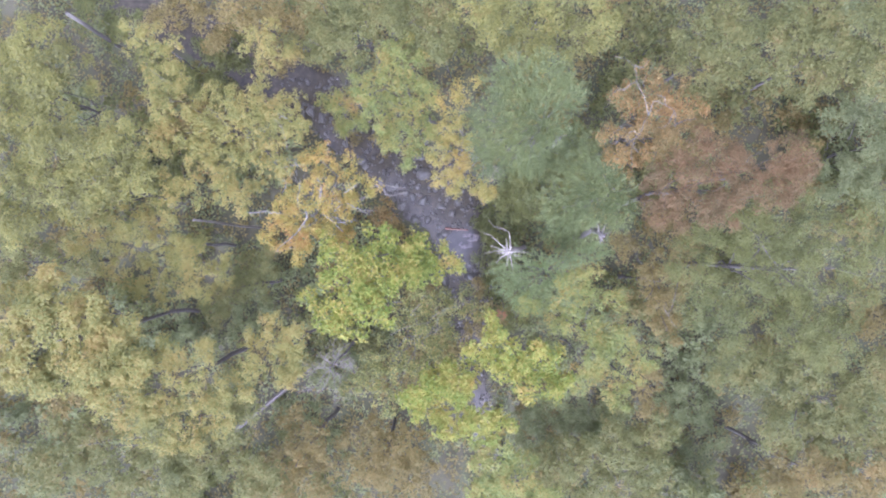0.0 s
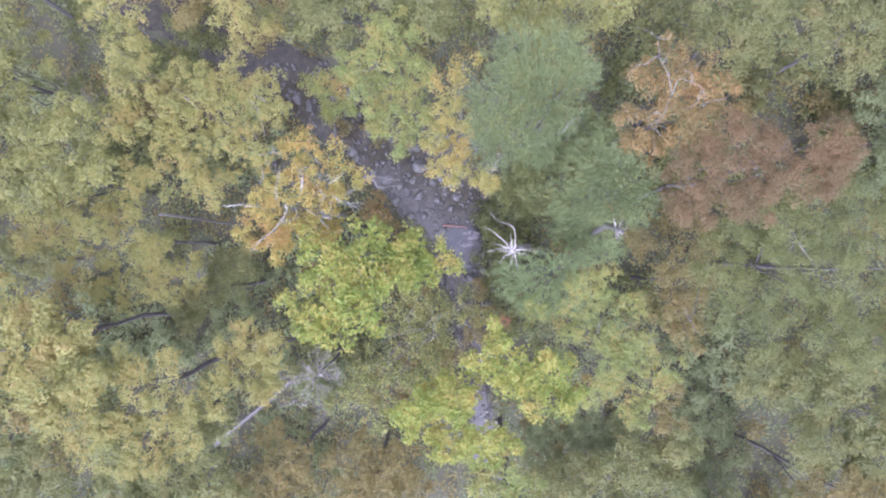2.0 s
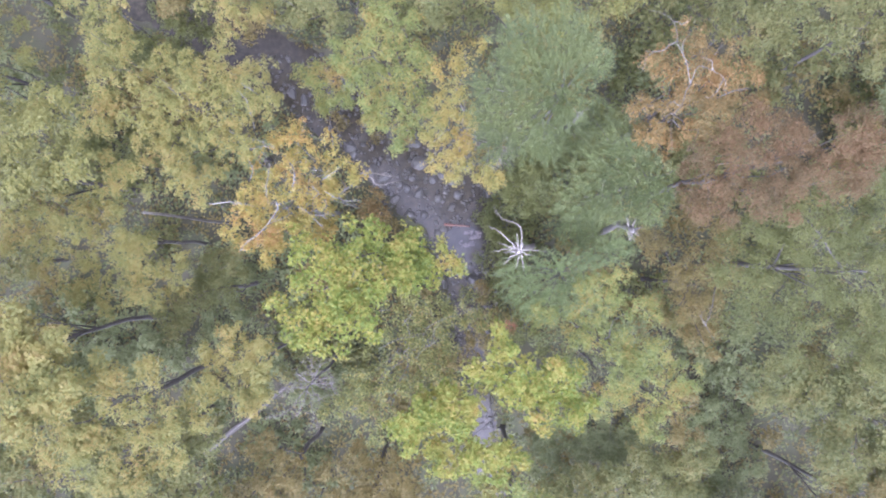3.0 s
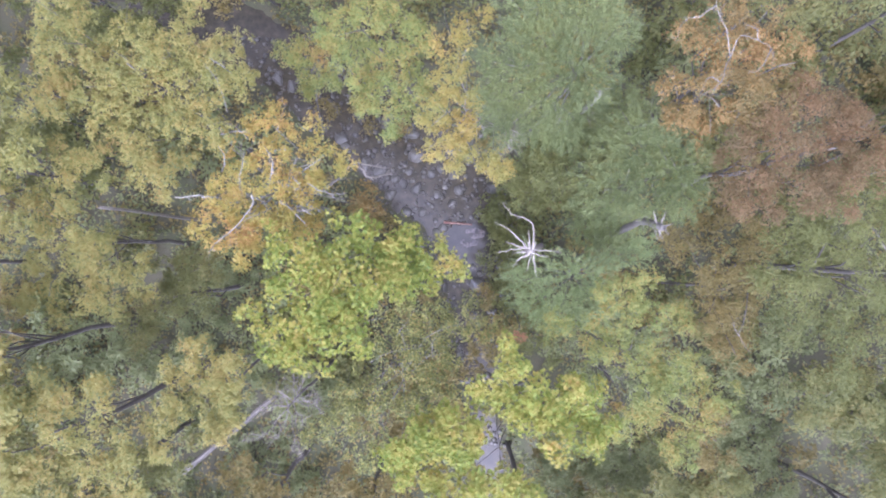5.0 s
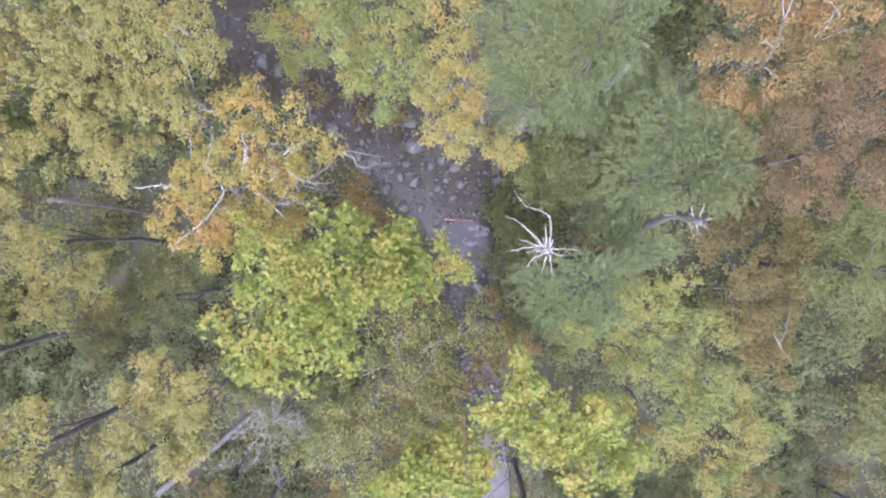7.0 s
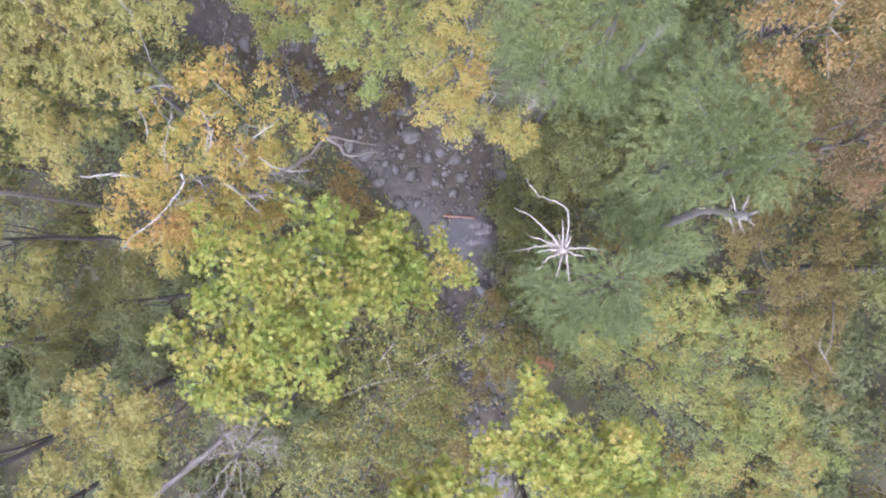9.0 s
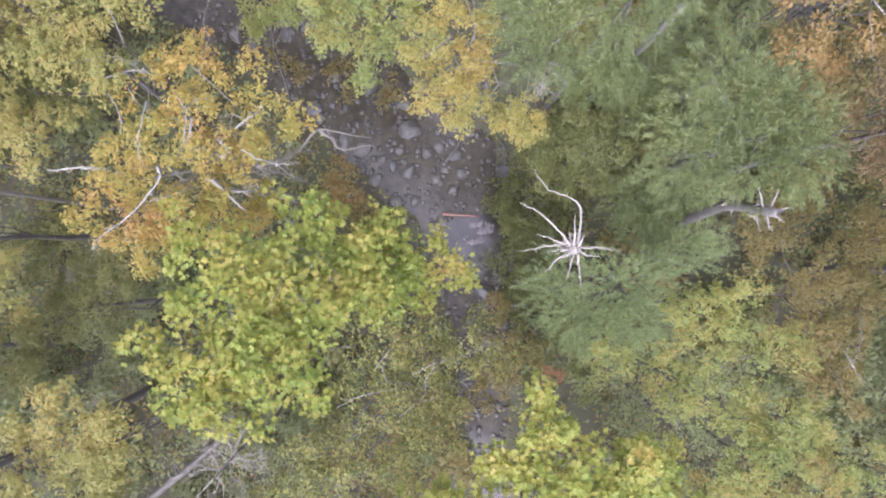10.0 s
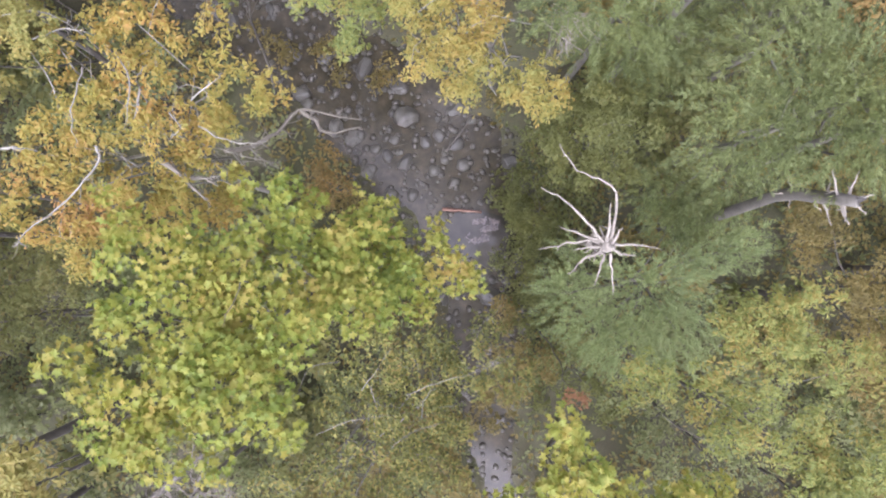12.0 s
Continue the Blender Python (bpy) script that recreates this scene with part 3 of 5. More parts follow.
tree("maple_tree", "amber-orange maple leaning over the creek", AMBER, [(0.94, 9.67, 19.2, 1.1), (0.56, 8.13, 19.2, 1.0), (-0.21, 6.84, 19.2, 0.8), (1.2, 6.72, 19.2, 0.85), (1.33, 10.95, 19.2, 1.0), (-0.4, 5.75, 19.2, 0.55), (1.5, 5.7, 19.2, 0.6), (-0.44, 4.8, 19.2, 0.45), (0.98, 5.4, 19.2, 0.62), (0.9, 4.6, 19.2, 0.5), (0.75, 3.98, 19.0, 0.32), (1.9, 4.45, 19.0, 0.6), (2.96, 4.4, 19.0, 0.56), (2.3, 3.9, 19.0, 0.42), (3.15, 3.6, 18.8, 0.28)], (3.5, 9.1), density=1.9, per=9, size=0.155, sprig=0.06, outline=OBOVATE, girth=0.2, wood=PALE_BARK, limbs_to=12)
tree("maple_tree", "green maple with a small rounded crown", YELLOW_GREEN, [(-8.3, 11.2, 14, 1.3), (-7.6, 10.2, 14, 1.25), (-6.6, 11.0, 14, 1.2), (-6.3, 9.6, 14, 0.9)], (-9.6, 8.6), girth=0.09, density=1.5)
conifer("white_pine", "tall pale-green pine with soft feathery boughs", PINE, [(4.78, 9.14, 21.3, 2.01), (6.56, 9.02, 21.3, 1.89), (3.6, 7.25, 21.3, 1.66), (5.37, 7.01, 21.3, 1.66), (6.6, 7.45, 21.3, 1.0), (3.25, 5.47, 21.3, 1.23), (2.65, 6.42, 21.3, 0.99), (7.8, 9.6, 21.3, 1.1), (4.31, 10.79, 21.3, 1.66), (6.67, 10.79, 21.3, 1.66), (5.67, 5.8, 19.3, 1.02), (2.42, 8.19, 21.3, 0.95), (6.5, 6.5, 15.0, 1.3), (7.6, 6.3, 14.0, 1.3), (5.2, 6.4, 15.5, 1.1), (8.6, 7.2, 14.0, 1.2)], (6.6, 8.3), density=1.3, girth=0.25)
conifer("white_pine", "dark-green pine with spreading feathery boughs", PINE, [(9.5, 4.52, 19.3, 2.04), (10.27, 2.86, 19.3, 1.92), (7.97, 2.73, 19.3, 1.58), (11.67, 2.47, 19.3, 1.23), (10.98, 2.18, 12.3, 1.42), (9.15, 1.75, 11.3, 1.66), (10.14, 1.25, 11.3, 1.33), (10.91, 4.65, 19.3, 1.41), (11.8, 3.75, 19.3, 1.02), (10.38, 6.28, 18.3, 1.33), (9.41, 7.59, 16.3, 1.28)], (11.9, 3.9), density=1.3, girth=0.24)
tree("birch_tree", "small yellow-green understorey tree beside the pines", GREEN, [(6.0, 4.65, 15, 0.85), (6.5, 3.75, 15, 0.85), (5.7, 3.95, 14.6, 0.75), (6.2, 4.8, 12, 1.37), (7.18, 3.83, 12, 1.24), (5.39, 3.5, 12, 1.17), (6.85, 2.69, 12, 0.81), (4.57, 4.15, 12, 0.81)], (6.1, 3.9), density=1.44, girth=0.1)
tree("oak_tree", "thinning orange-brown oak with bleached bare branches", THIN_ORANGE, [(12.26, 9.01, 21, 1.44), (13.93, 9.01, 21, 1.44), (15.37, 9.01, 21, 1.32), (12.26, 7.1, 21, 1.24), (14.41, 7.1, 21, 1.24), (11.75, 6.39, 20.0, 1.12), (16.09, 8.29, 21, 0.91), (13.45, 5.9, 21, 0.84), (12.74, 10.68, 21, 1.32), (14.89, 10.68, 21, 1.32), (12.71, 5.09, 19.0, 0.78), (10.46, 7.57, 21, 0.72)], (13.4, 8.2), density=1.36, clumps=4.8, bare=1, girth=0.26, outline=DIAMOND, limbs_to=12)
tree("maple_tree", "rusty red-brown maple with fine small leaves", RUST, [(15.3, 4.84, 21.5, 1.76), (16.94, 5.78, 21.5, 1.76), (18.0, 4.14, 21.5, 1.41), (13.89, 3.43, 21.5, 1.41), (16.47, 2.96, 21.5, 1.52), (14.59, 2.26, 21.5, 1.29), (13.74, 3.47, 19.5, 1.01), (19.29, 5.54, 21.5, 1.64), (19.99, 3.43, 21.5, 1.41), (18.35, 2.5, 21.5, 1.17), (21.4, 5.9, 21.5, 1.6), (23.0, 6.1, 21.5, 1.5), (22.3, 4.2, 21.5, 1.4), (16.47, 7.19, 21.5, 0.94)], (16.7, 4.2), density=2.3, clumps=5.0, size=0.12, outline=DIAMOND, girth=0.24)
tree("oak_tree", "full green oak with a broad clumped crown", GREEN, [(19.58, 1.83, 20.5, 2.69), (17.78, 0.39, 20.5, 1.97), (22.09, 0.75, 20.5, 2.33), (24.6, 1.47, 20.5, 2.69), (20.29, -2.12, 20.5, 2.33), (23.52, -2.12, 20.5, 2.69), (17.25, -3.55, 20.5, 1.72), (26.75, 0.04, 20.5, 2.33), (23.88, -4.63, 20.5, 2.33), (19.58, -4.98, 20.5, 1.72), (16.17, -1.4, 20.5, 1.36), (27.11, -3.19, 20.5, 2.15), (25.67, -6.42, 20.5, 1.79), (28.9, -1.4, 20.5, 2.15), (29.26, 1.83, 20.5, 2.15)], (23.1, -1.4), density=1.6, outline=OBOVATE, girth=0.3, size=0.17, sprig=0.24, per=9, clumps=5.5)
tree("oak_tree", "brown fading oak standing low between taller crowns", BROWN, [(16.13, -1.02, 13, 1.74), (18.02, -1.97, 13, 1.74), (17.39, -4.5, 13, 1.74), (15.81, -3.87, 13, 1.42), (14.55, 0.24, 13, 1.11), (18.97, 0.24, 13, 1.42), (17.39, -6.39, 13, 1.26)], (17.0, -2.5), density=1.44, outline=DIAMOND)
tree("oak_tree", "yellow-green oak crown edged with gold", YELLOW_GREEN, [(9.25, -2.13, 19.3, 1.23), (9.88, -1.36, 19.3, 0.87), (10.91, -3.4, 19.3, 1.33), (8.73, -3.66, 19.3, 1.15), (7.2, -3.92, 19.3, 1.18), (5.92, -4.17, 19.3, 0.92), (7.97, -5.45, 19.3, 1.41), (10.27, -5.45, 19.3, 1.33), (11.67, -7.24, 19.3, 1.66), (10.14, -7.24, 19.3, 1.41), (12.57, -8.13, 19.3, 1.41), (11.03, -9.28, 19.3, 1.28), (13.46, -7.11, 19.3, 0.97), (8.35, -2.13, 19.3, 0.61), (12.06, -5.45, 19.3, 1.02), (11.55, -10.05, 19.3, 0.89), (9.59, -9.1, 18.3, 1.33)], (10.1, -5.8), density=2.0, per=9, size=0.155, sprig=0.06, clumps=4.9, outline=OBOVATE, girth=0.16, wood=BARK, limbs_to=5)
tree("tulip_tree", "light green tree with large leaves over the creek", BRIGHT_GREEN, [(3.15, -4.95, 21.3, 0.68), (2.42, -6.23, 21.3, 1.06), (3.84, -6.23, 21.3, 1.06), (1.71, -7.3, 21.3, 1.23), (-0.06, -8.01, 21.3, 1.18), (1.0, -8.6, 21.3, 1.23), (5.02, -7.65, 21.3, 1.18), (-0.42, -9.54, 21.3, 1.13), (1.47, -10.01, 21.3, 1.18), (5.26, -6.7, 21.3, 0.9), (6.94, -6.97, 20.3, 1.11), (3.72, -7.89, 21.3, 0.85), (-1.37, -8.6, 21.3, 0.83), (4.78, -8.6, 21.3, 1.06), (7.2, -9.03, 19.3, 1.28), (2.89, -11.2, 21.3, 1.42), (0.53, -11.43, 21.3, 1.42), (-2.07, -10.01, 21.3, 0.95)], (7.0, -10.0), size=0.19, outline=LOBED, density=1.05, per=9, sprig=0.27, tilt=0.5, girth=0.15, limbs_to=4)
conifer("hemlock_tree", "young grey-green conifer in the understorey", GREY_PINE, [(7.39, -2.0, 12.5, 1.76), (5.79, -3.28, 12.5, 1.47), (9.0, -3.28, 12.5, 1.47), (8.35, -1.68, 12.5, 1.28), (4.97, -2.06, 11.5, 1.16), (7.07, -3.92, 12.5, 1.44), (9.92, -1.4, 11.5, 1.16), (12.24, -0.07, 10.5, 1.36), (10.88, -0.07, 10.5, 1.36), (5.79, -1.09, 10.5, 1.36), (9.52, 0.61, 10.5, 1.36)], (8.2, -1.7), density=1.1, girth=0.1)
tree("understorey_birch", "thin olive-yellow tree with sparse fine leaves and grey twigs", BIRCH, [(-2.26, -4.39, 16, 1.49), (-0.54, -3.96, 16, 1.58), (1.18, -3.52, 16, 1.29), (-1.12, -6.11, 16, 1.67), (-2.84, -6.4, 16, 1.58), (-4.56, -8.12, 16, 1.44), (-3.41, -8.98, 16, 1.58), (-5.13, -9.84, 16, 1.21), (-3.99, -10.99, 16, 1.38), (0.61, -5.25, 16, 1.21), (-2.26, -11.28, 16, 1.38), (0.03, -7.73, 14.0, 1.53), (2.04, -4.39, 16, 0.86), (-1.51, -8.65, 14.0, 1.53), (-6.28, -10.42, 16, 1.0)], (-2.0, -7.3), size=0.16, density=0.95, clumps=4.6, bare=2, girth=0.14, wood=PALE_BARK, limbs_to=14)
tree("shrub_tree", "dark green understorey tree under the taller crowns", DARK_GREEN, [(9.06, -12.8, 11, 1.84), (10.73, -13.97, 11, 1.67), (7.72, -13.64, 11, 1.41), (12.07, -14.48, 11, 1.84), (6.38, -14.48, 11, 1.34), (13.41, -13.81, 11, 1.51), (10.06, -15.82, 11, 2.01), (7.38, -16.15, 11, 2.01)], (9.7, -14.5), density=1.28, girth=0.1)
tree("oak_tree", "brown understorey oak with few thin leaves", BROWN, [(15.95, -11.1, 14, 1.47), (16.56, -9.88, 14, 1.07), (15.64, -12.63, 14, 1.22)], (16.0, -11.2), density=1.28, girth=0.12)
tree("oak_tree", "olive oak crown fading to brown", OLIVE, [(23.53, -8.79, 16, 2.49), (25.54, -10.4, 16, 2.61), (28.75, -11.61, 16, 2.41), (21.12, -7.99, 16, 1.85), (27.15, -7.99, 16, 2.21), (29.96, -14.01, 16, 2.41), (24.74, -13.61, 16, 2.01), (31.96, -9.6, 16, 2.41), (32.77, -12.81, 16, 2.41), (27.95, -14.01, 16, 1.81)], (27.5, -11.0), density=1.26, outline=DIAMOND, bare=1, size=0.215, sprig=0.28, per=10, clumps=5.6)
tree("oak_tree", "olive oak at the edge of a dark gap", FADED, [(-28.1, 11.75, 18.5, 2.19), (-28.48, 14.39, 18.5, 2.08), (-26.02, 12.31, 18.5, 1.59), (-28.85, 9.1, 18.5, 1.81), (-31.12, 12.88, 18.5, 2.64), (-31.5, 9.1, 18.5, 2.27), (-26.97, 10.23, 18.5, 1.36)], (-29.0, 11.5), density=1.26, outline=DIAMOND, bare=1, size=0.215, sprig=0.28, per=10, clumps=5.6)
tree("maple_tree", "pale green maple standing lower than its neighbours", GREEN, [(-17.81, 15.1, 13, 2.37), (-18.67, 12.95, 13, 1.81), (-16.52, 16.82, 13, 1.94), (-25.13, 17.68, 13, 1.72), (-27.28, 18.54, 13, 1.72), (-24.0, 15.4, 12.5, 1.6), (-22.4, 14.0, 12.0, 1.7), (-20.6, 13.4, 12.5, 1.5)], (-21.2, 15.3), density=1.12, outline=DIAMOND, size=0.215, sprig=0.28, per=10, clumps=5.6)
tree("oak_tree", "olive oak with pale twigs", FADED, [(-26.1, 6.88, 20.3, 2.45), (-23.93, 6.34, 20.3, 1.98), (-22.13, 7.25, 20.3, 1.62), (-21.05, 5.08, 20.3, 1.62), (-25.02, 4.0, 20.3, 1.98), (-27.18, 4.0, 20.3, 2.16), (-29.34, 5.08, 20.3, 2.16), (-23.21, 3.64, 20.3, 1.44), (-27.54, 1.12, 20.3, 1.44), (-30.06, 1.84, 20.3, 1.8)], (-25.7, 4.7), density=1.33, outline=DIAMOND, bare=2, size=0.215, sprig=0.28, per=10, clumps=5.6)
tree("oak_tree", "yellow-olive oak with a loose crown", OLIVE, [(19.35, 14.57, 18, 2.1), (18.59, 12.28, 18, 1.84), (21.26, 15.34, 18, 1.91), (20.12, 16.48, 18, 1.91), (17.44, 14.95, 18, 1.53)], (19.4, 14.7), density=1.33, outline=DIAMOND, bare=1, size=0.215, sprig=0.28, per=10, clumps=5.6)
tree("oak_tree", "yellow-olive oak crown with grey twigs", OLIVE, [(24.02, 15.14, 18.5, 2.34), (27.04, 14.39, 18.5, 2.45), (26.29, 11.75, 18.5, 1.81), (23.26, 12.5, 18.5, 1.51), (28.74, 12.5, 18.5, 1.89), (29.31, 15.52, 18.5, 2.27), (25.91, 16.66, 18.5, 2.27), (30.82, 13.26, 18.5, 2.27)], (27.1, 14.1), density=1.33, outline=DIAMOND, bare=1, size=0.215, sprig=0.28, per=10, clumps=5.6)
tree("shrub_tree", "dark green broadleaved tree standing in the shade", DARK_GREEN, [(33.25, 10.6, 12, 2.11), (34.57, 12.36, 12, 1.76), (32.81, 5.76, 12, 2.29), (35.01, 7.96, 12, 1.98), (35.45, 4.88, 12, 1.98)], (34.2, 8.2), density=1.12, outline=DIAMOND, size=0.215, sprig=0.28, per=10, clumps=5.6)
tree("oak_tree", "olive-brown oak with a broad crown", OLIVE, [(-7.12, 15.53, 17.5, 2.71), (-3.64, 15.92, 17.5, 2.52), (-9.45, 14.75, 17.5, 1.74), (-5.58, 17.85, 17.5, 2.32), (-8.67, 17.46, 17.5, 2.32), (-1.7, 16.3, 17.5, 1.74), (-0.54, 14.75, 17.5, 1.47)], (-5.5, 16.2), density=1.26, outline=DIAMOND, size=0.215, sprig=0.28, per=10, clumps=5.6)
tree("oak_tree", "golden-olive oak with a broad crown", FADED, [(3.67, 15.34, 18, 1.99), (6.35, 15.34, 18, 1.99), (9.03, 15.14, 18, 1.72), (5.2, 13.62, 18, 1.45), (2.52, 16.87, 18, 1.91), (5.58, 17.63, 18, 2.1), (8.64, 17.25, 18, 1.91), (11.32, 16.1, 18, 1.72), (7.5, 13.42, 18, 1.07)], (6.5, 15.8), density=1.33, outline=DIAMOND, size=0.215, sprig=0.28, per=10, clumps=5.6)
tree("oak_tree", "brownish oak with a thinning crown", BROWN, [(-13.09, 16.31, 17, 1.96), (-10.35, 16.7, 17, 1.76), (-11.92, 14.15, 17, 1.41), (-14.66, 17.29, 17, 1.76), (-17.01, 16.5, 17, 1.76), (-19.76, 16.9, 17, 1.76)], (-12.7, 19.6), density=1.19, outline=DIAMOND, size=0.215, sprig=0.28, per=10, clumps=5.6)
tree("maple_tree", "orange-brown maple in the shade", BROWN, [(-10.6, -13.41, 16, 1.93), (-9.0, -15.42, 16, 2.09), (-12.21, -15.82, 16, 1.81), (-9.8, -17.23, 16, 2.01), (-12.61, -17.63, 16, 1.81)], (-10.3, -15.6), density=0.85, size=0.2)
tree("maple_tree", "brown-olive maple with small fading leaves", BROWN, [(-5.51, -14.55, 15, 1.89), (-3.45, -15.79, 15, 2.06), (-5.1, -16.82, 15, 2.06), (-1.81, -17.64, 15, 1.85), (-6.74, -17.64, 15, 1.64)], (-4.5, -16.4), density=0.85, size=0.2)
tree("oak_tree", "dark olive oak with a broad low crown", OLIVE, [(9.09, -16.36, 14, 2.19), (13.29, -15.1, 14, 2.78), (15.82, -16.79, 14, 2.31), (11.61, -17.63, 14, 2.31), (16.66, -14.26, 14, 1.68), (8.25, -18.47, 14, 1.89), (14.14, -19.31, 14, 2.52)], (13.3, -17.0), density=1.19, outline=DIAMOND, size=0.215, sprig=0.28, per=10, clumps=5.6)
tree("oak_tree", "brown-olive oak with a broad fading crown", BROWN, [(26.11, -16.03, 17, 2.16), (24.15, -17.6, 17, 1.96), (29.24, -16.82, 17, 2.16), (31.6, -16.03, 17, 1.96)], (25.6, -16.6), density=1.19, outline=DIAMOND, size=0.215, sprig=0.28, per=10, clumps=5.6)
tree("rhododendron_shrub", "dark green shrub on the forest floor", DARK_GREEN, [(-27.01, -7.61, 4.5, 1.99), (-23.83, -6.82, 4.5, 1.59), (-28.6, -9.6, 4.5, 1.79), (-25.42, -9.6, 4.5, 1.59), (-29.79, -8.01, 4.5, 1.39), (-22.25, -8.41, 4.5, 1.19)], (-26.3, -8.3), density=0.8, girth=0.06, category='shrub', group='understorey shrubs', outline=DIAMOND, size=0.22, sprig=0.26)
tree("rhododendron_shrub", "dark green shrub on the forest floor", DARK_GREEN, [(-11.75, -17.25, 2.2, 1.68), (-10.5, -18.5, 2.2, 1.68), (-13.01, -18.92, 2.2, 1.68), (-18.88, -13.89, 2.2, 1.26), (-20.13, -12.64, 2.2, 1.26)], (-14.3, -16.6), density=0.8, girth=0.06, category='shrub', group='understorey shrubs', outline=DIAMOND, size=0.22, sprig=0.26)
tree("rhododendron_shrub", "dark green shrub in the deep gap", DARK_GREEN, [(23.61, -15.15, 5, 2.53), (22.09, -12.62, 5, 2.03), (24.63, -17.69, 5, 2.28), (23.11, -19.71, 5, 2.03), (21.08, -15.15, 5, 1.77), (21.59, -9.07, 5, 2.28), (23.61, -10.59, 5, 2.03)], (22.9, -14.3), density=0.8, girth=0.06, category='shrub', group='understorey shrubs', outline=DIAMOND, size=0.22, sprig=0.26)
tree("rhododendron_shrub", "green shrub on the creek bank", GREEN, [(4.1, 3.22, 3, 1.44), (5.33, 1.58, 3, 1.56), (4.92, -0.07, 3, 1.32), (5.74, -1.71, 3, 1.48), (6.98, -0.07, 3, 1.65), (7.39, 2.81, 3, 1.48), (4.51, -3.77, 3, 1.23), (6.15, -5.0, 3, 1.65), (5.74, -7.47, 3, 1.4)], (6.5, -1.0), density=0.8, girth=0.05, category='shrub', group='understorey shrubs', outline=DIAMOND, size=0.22, sprig=0.26)
tree("rhododendron_shrub", "sparse olive shrub among the creek stones", BROWN, [(-5.85, 2.85, 2.5, 1.08), (-3.76, 0.77, 2.5, 1.17), (-5.01, 1.6, 2.5, 0.92), (-0.85, -3.4, 2.5, 1.0), (-3.35, -4.64, 2.5, 1.25), (4.14, 8.26, 2.5, 1.08), (-3.35, 9.92, 2.5, 1.08), (-5.85, 9.92, 2.5, 1.25), (-9.17, 11.17, 2.5, 1.33)], (-5.7, 2.5), density=0.5, girth=0.04, category='shrub', group='understorey shrubs', outline=DIAMOND, size=0.22, sprig=0.26)
tree("rhododendron_shrub", "dark green shrub under the oaks", DARK_GREEN, [(-16.89, -0.87, 4, 1.61), (-16.09, -2.48, 4, 1.45), (-17.29, -4.09, 4, 1.61), (-14.88, -2.48, 4, 1.21), (-19.3, -5.69, 4, 1.61), (-18.1, -7.3, 4, 1.37), (-15.68, -6.1, 4, 1.21)], (-17.0, -4.1), density=0.7, girth=0.05, category='shrub', group='understorey shrubs', outline=DIAMOND, size=0.22, sprig=0.26)
tree("maple_tree", "dark green maple spreading beneath the yellow oak", DARK_GREEN, [(10.41, -7.79, 12, 1.78), (8.93, -8.98, 12, 1.63), (11.9, -10.46, 12, 1.63), (13.38, -6.01, 12, 1.48), (14.86, -7.2, 12, 1.34), (8.34, -6.61, 12, 1.34), (7.15, -6.01, 12, 1.07), (10.71, -3.64, 12, 1.19), (13.97, -4.23, 12, 1.07), (9.82, -11.35, 12, 1.63), (13.97, -12.84, 12, 1.78), (12.19, -13.73, 12, 1.78)], (11.4, -8.7), density=0.7, girth=0.14)
tree("maple_tree", "small green maple at the creek side", GREEN, [(6.38, -5.05, 9, 1.08), (7.33, -5.76, 9, 0.96), (6.14, -6.24, 9, 0.81), (5.42, -5.29, 9, 0.72), (7.09, -6.96, 9, 0.86)], (6.5, -5.8), density=1.28, girth=0.08)
tree("maple_tree", "olive young maple by the creek", BROWN, [(2.74, -4.91, 7, 1.03), (4.03, -6.98, 7, 1.14), (3.25, -3.36, 7, 0.77), (4.8, -5.69, 7, 0.93), (2.74, -6.98, 7, 0.88), (1.7, -8.53, 7, 1.03), (0.67, -10.07, 7, 1.29), (-0.36, -8.53, 7, 1.03), (-1.91, -9.56, 7, 1.29)], (0.0, -7.4), density=0.7, size=0.2, girth=0.07)
tree("maple_tree", "green young maple on the creek bank", GREEN, [(4.97, 4.29, 6, 1.07), (4.17, 3.22, 6, 0.91), (6.04, 2.68, 6, 1.07), (3.9, 1.88, 6, 0.8), (4.43, 0.27, 6, 0.91), (5.77, 0.81, 6, 0.8), (3.36, -1.33, 6, 0.7), (4.43, -2.4, 6, 0.91)], (6.4, 1.8), density=1.12, girth=0.07)
tree("red_maple", "slender maple with a spray of orange-red leaves", RED, [(4.08, -4.54, 17.6, 0.03)], (6.0, -5.0), density=0.4, size=0.12, sprig=0.08, per=5, girth=0.04, limbs_to=1)
tree("oak_tree", "yellow-green oak over the lower creek", YELLOW_GREEN, [(3.85, -13.22, 20, 1.53), (3.49, -14.86, 20, 1.63), (5.12, -15.77, 20, 1.63), (2.4, -16.13, 20, 1.53), (4.21, -17.04, 20, 1.82), (6.39, -17.4, 20, 1.82)], (5.5, -15.6), density=1.33, outline=DIAMOND, size=0.215, sprig=0.28, per=10, clumps=5.6)
tree("oak_tree", "golden oak with a tall clumped crown", GOLD, [(-23.88, -3.1, 23.5, 1.72), (-21.9, -4.75, 23.5, 1.72), (-25.04, -5.24, 23.5, 1.81), (-19.92, -5.24, 23.5, 1.52), (-23.22, -6.89, 23.5, 1.81), (-20.91, -7.22, 23.5, 1.65), (-26.85, -3.93, 23.5, 1.98), (-26.52, -7.22, 23.5, 1.98), (-18.93, -6.89, 23.5, 1.19)], (-23.3, -5.6), density=1.40, outline=OAK, size=0.215, sprig=0.28, per=10, clumps=5.6)
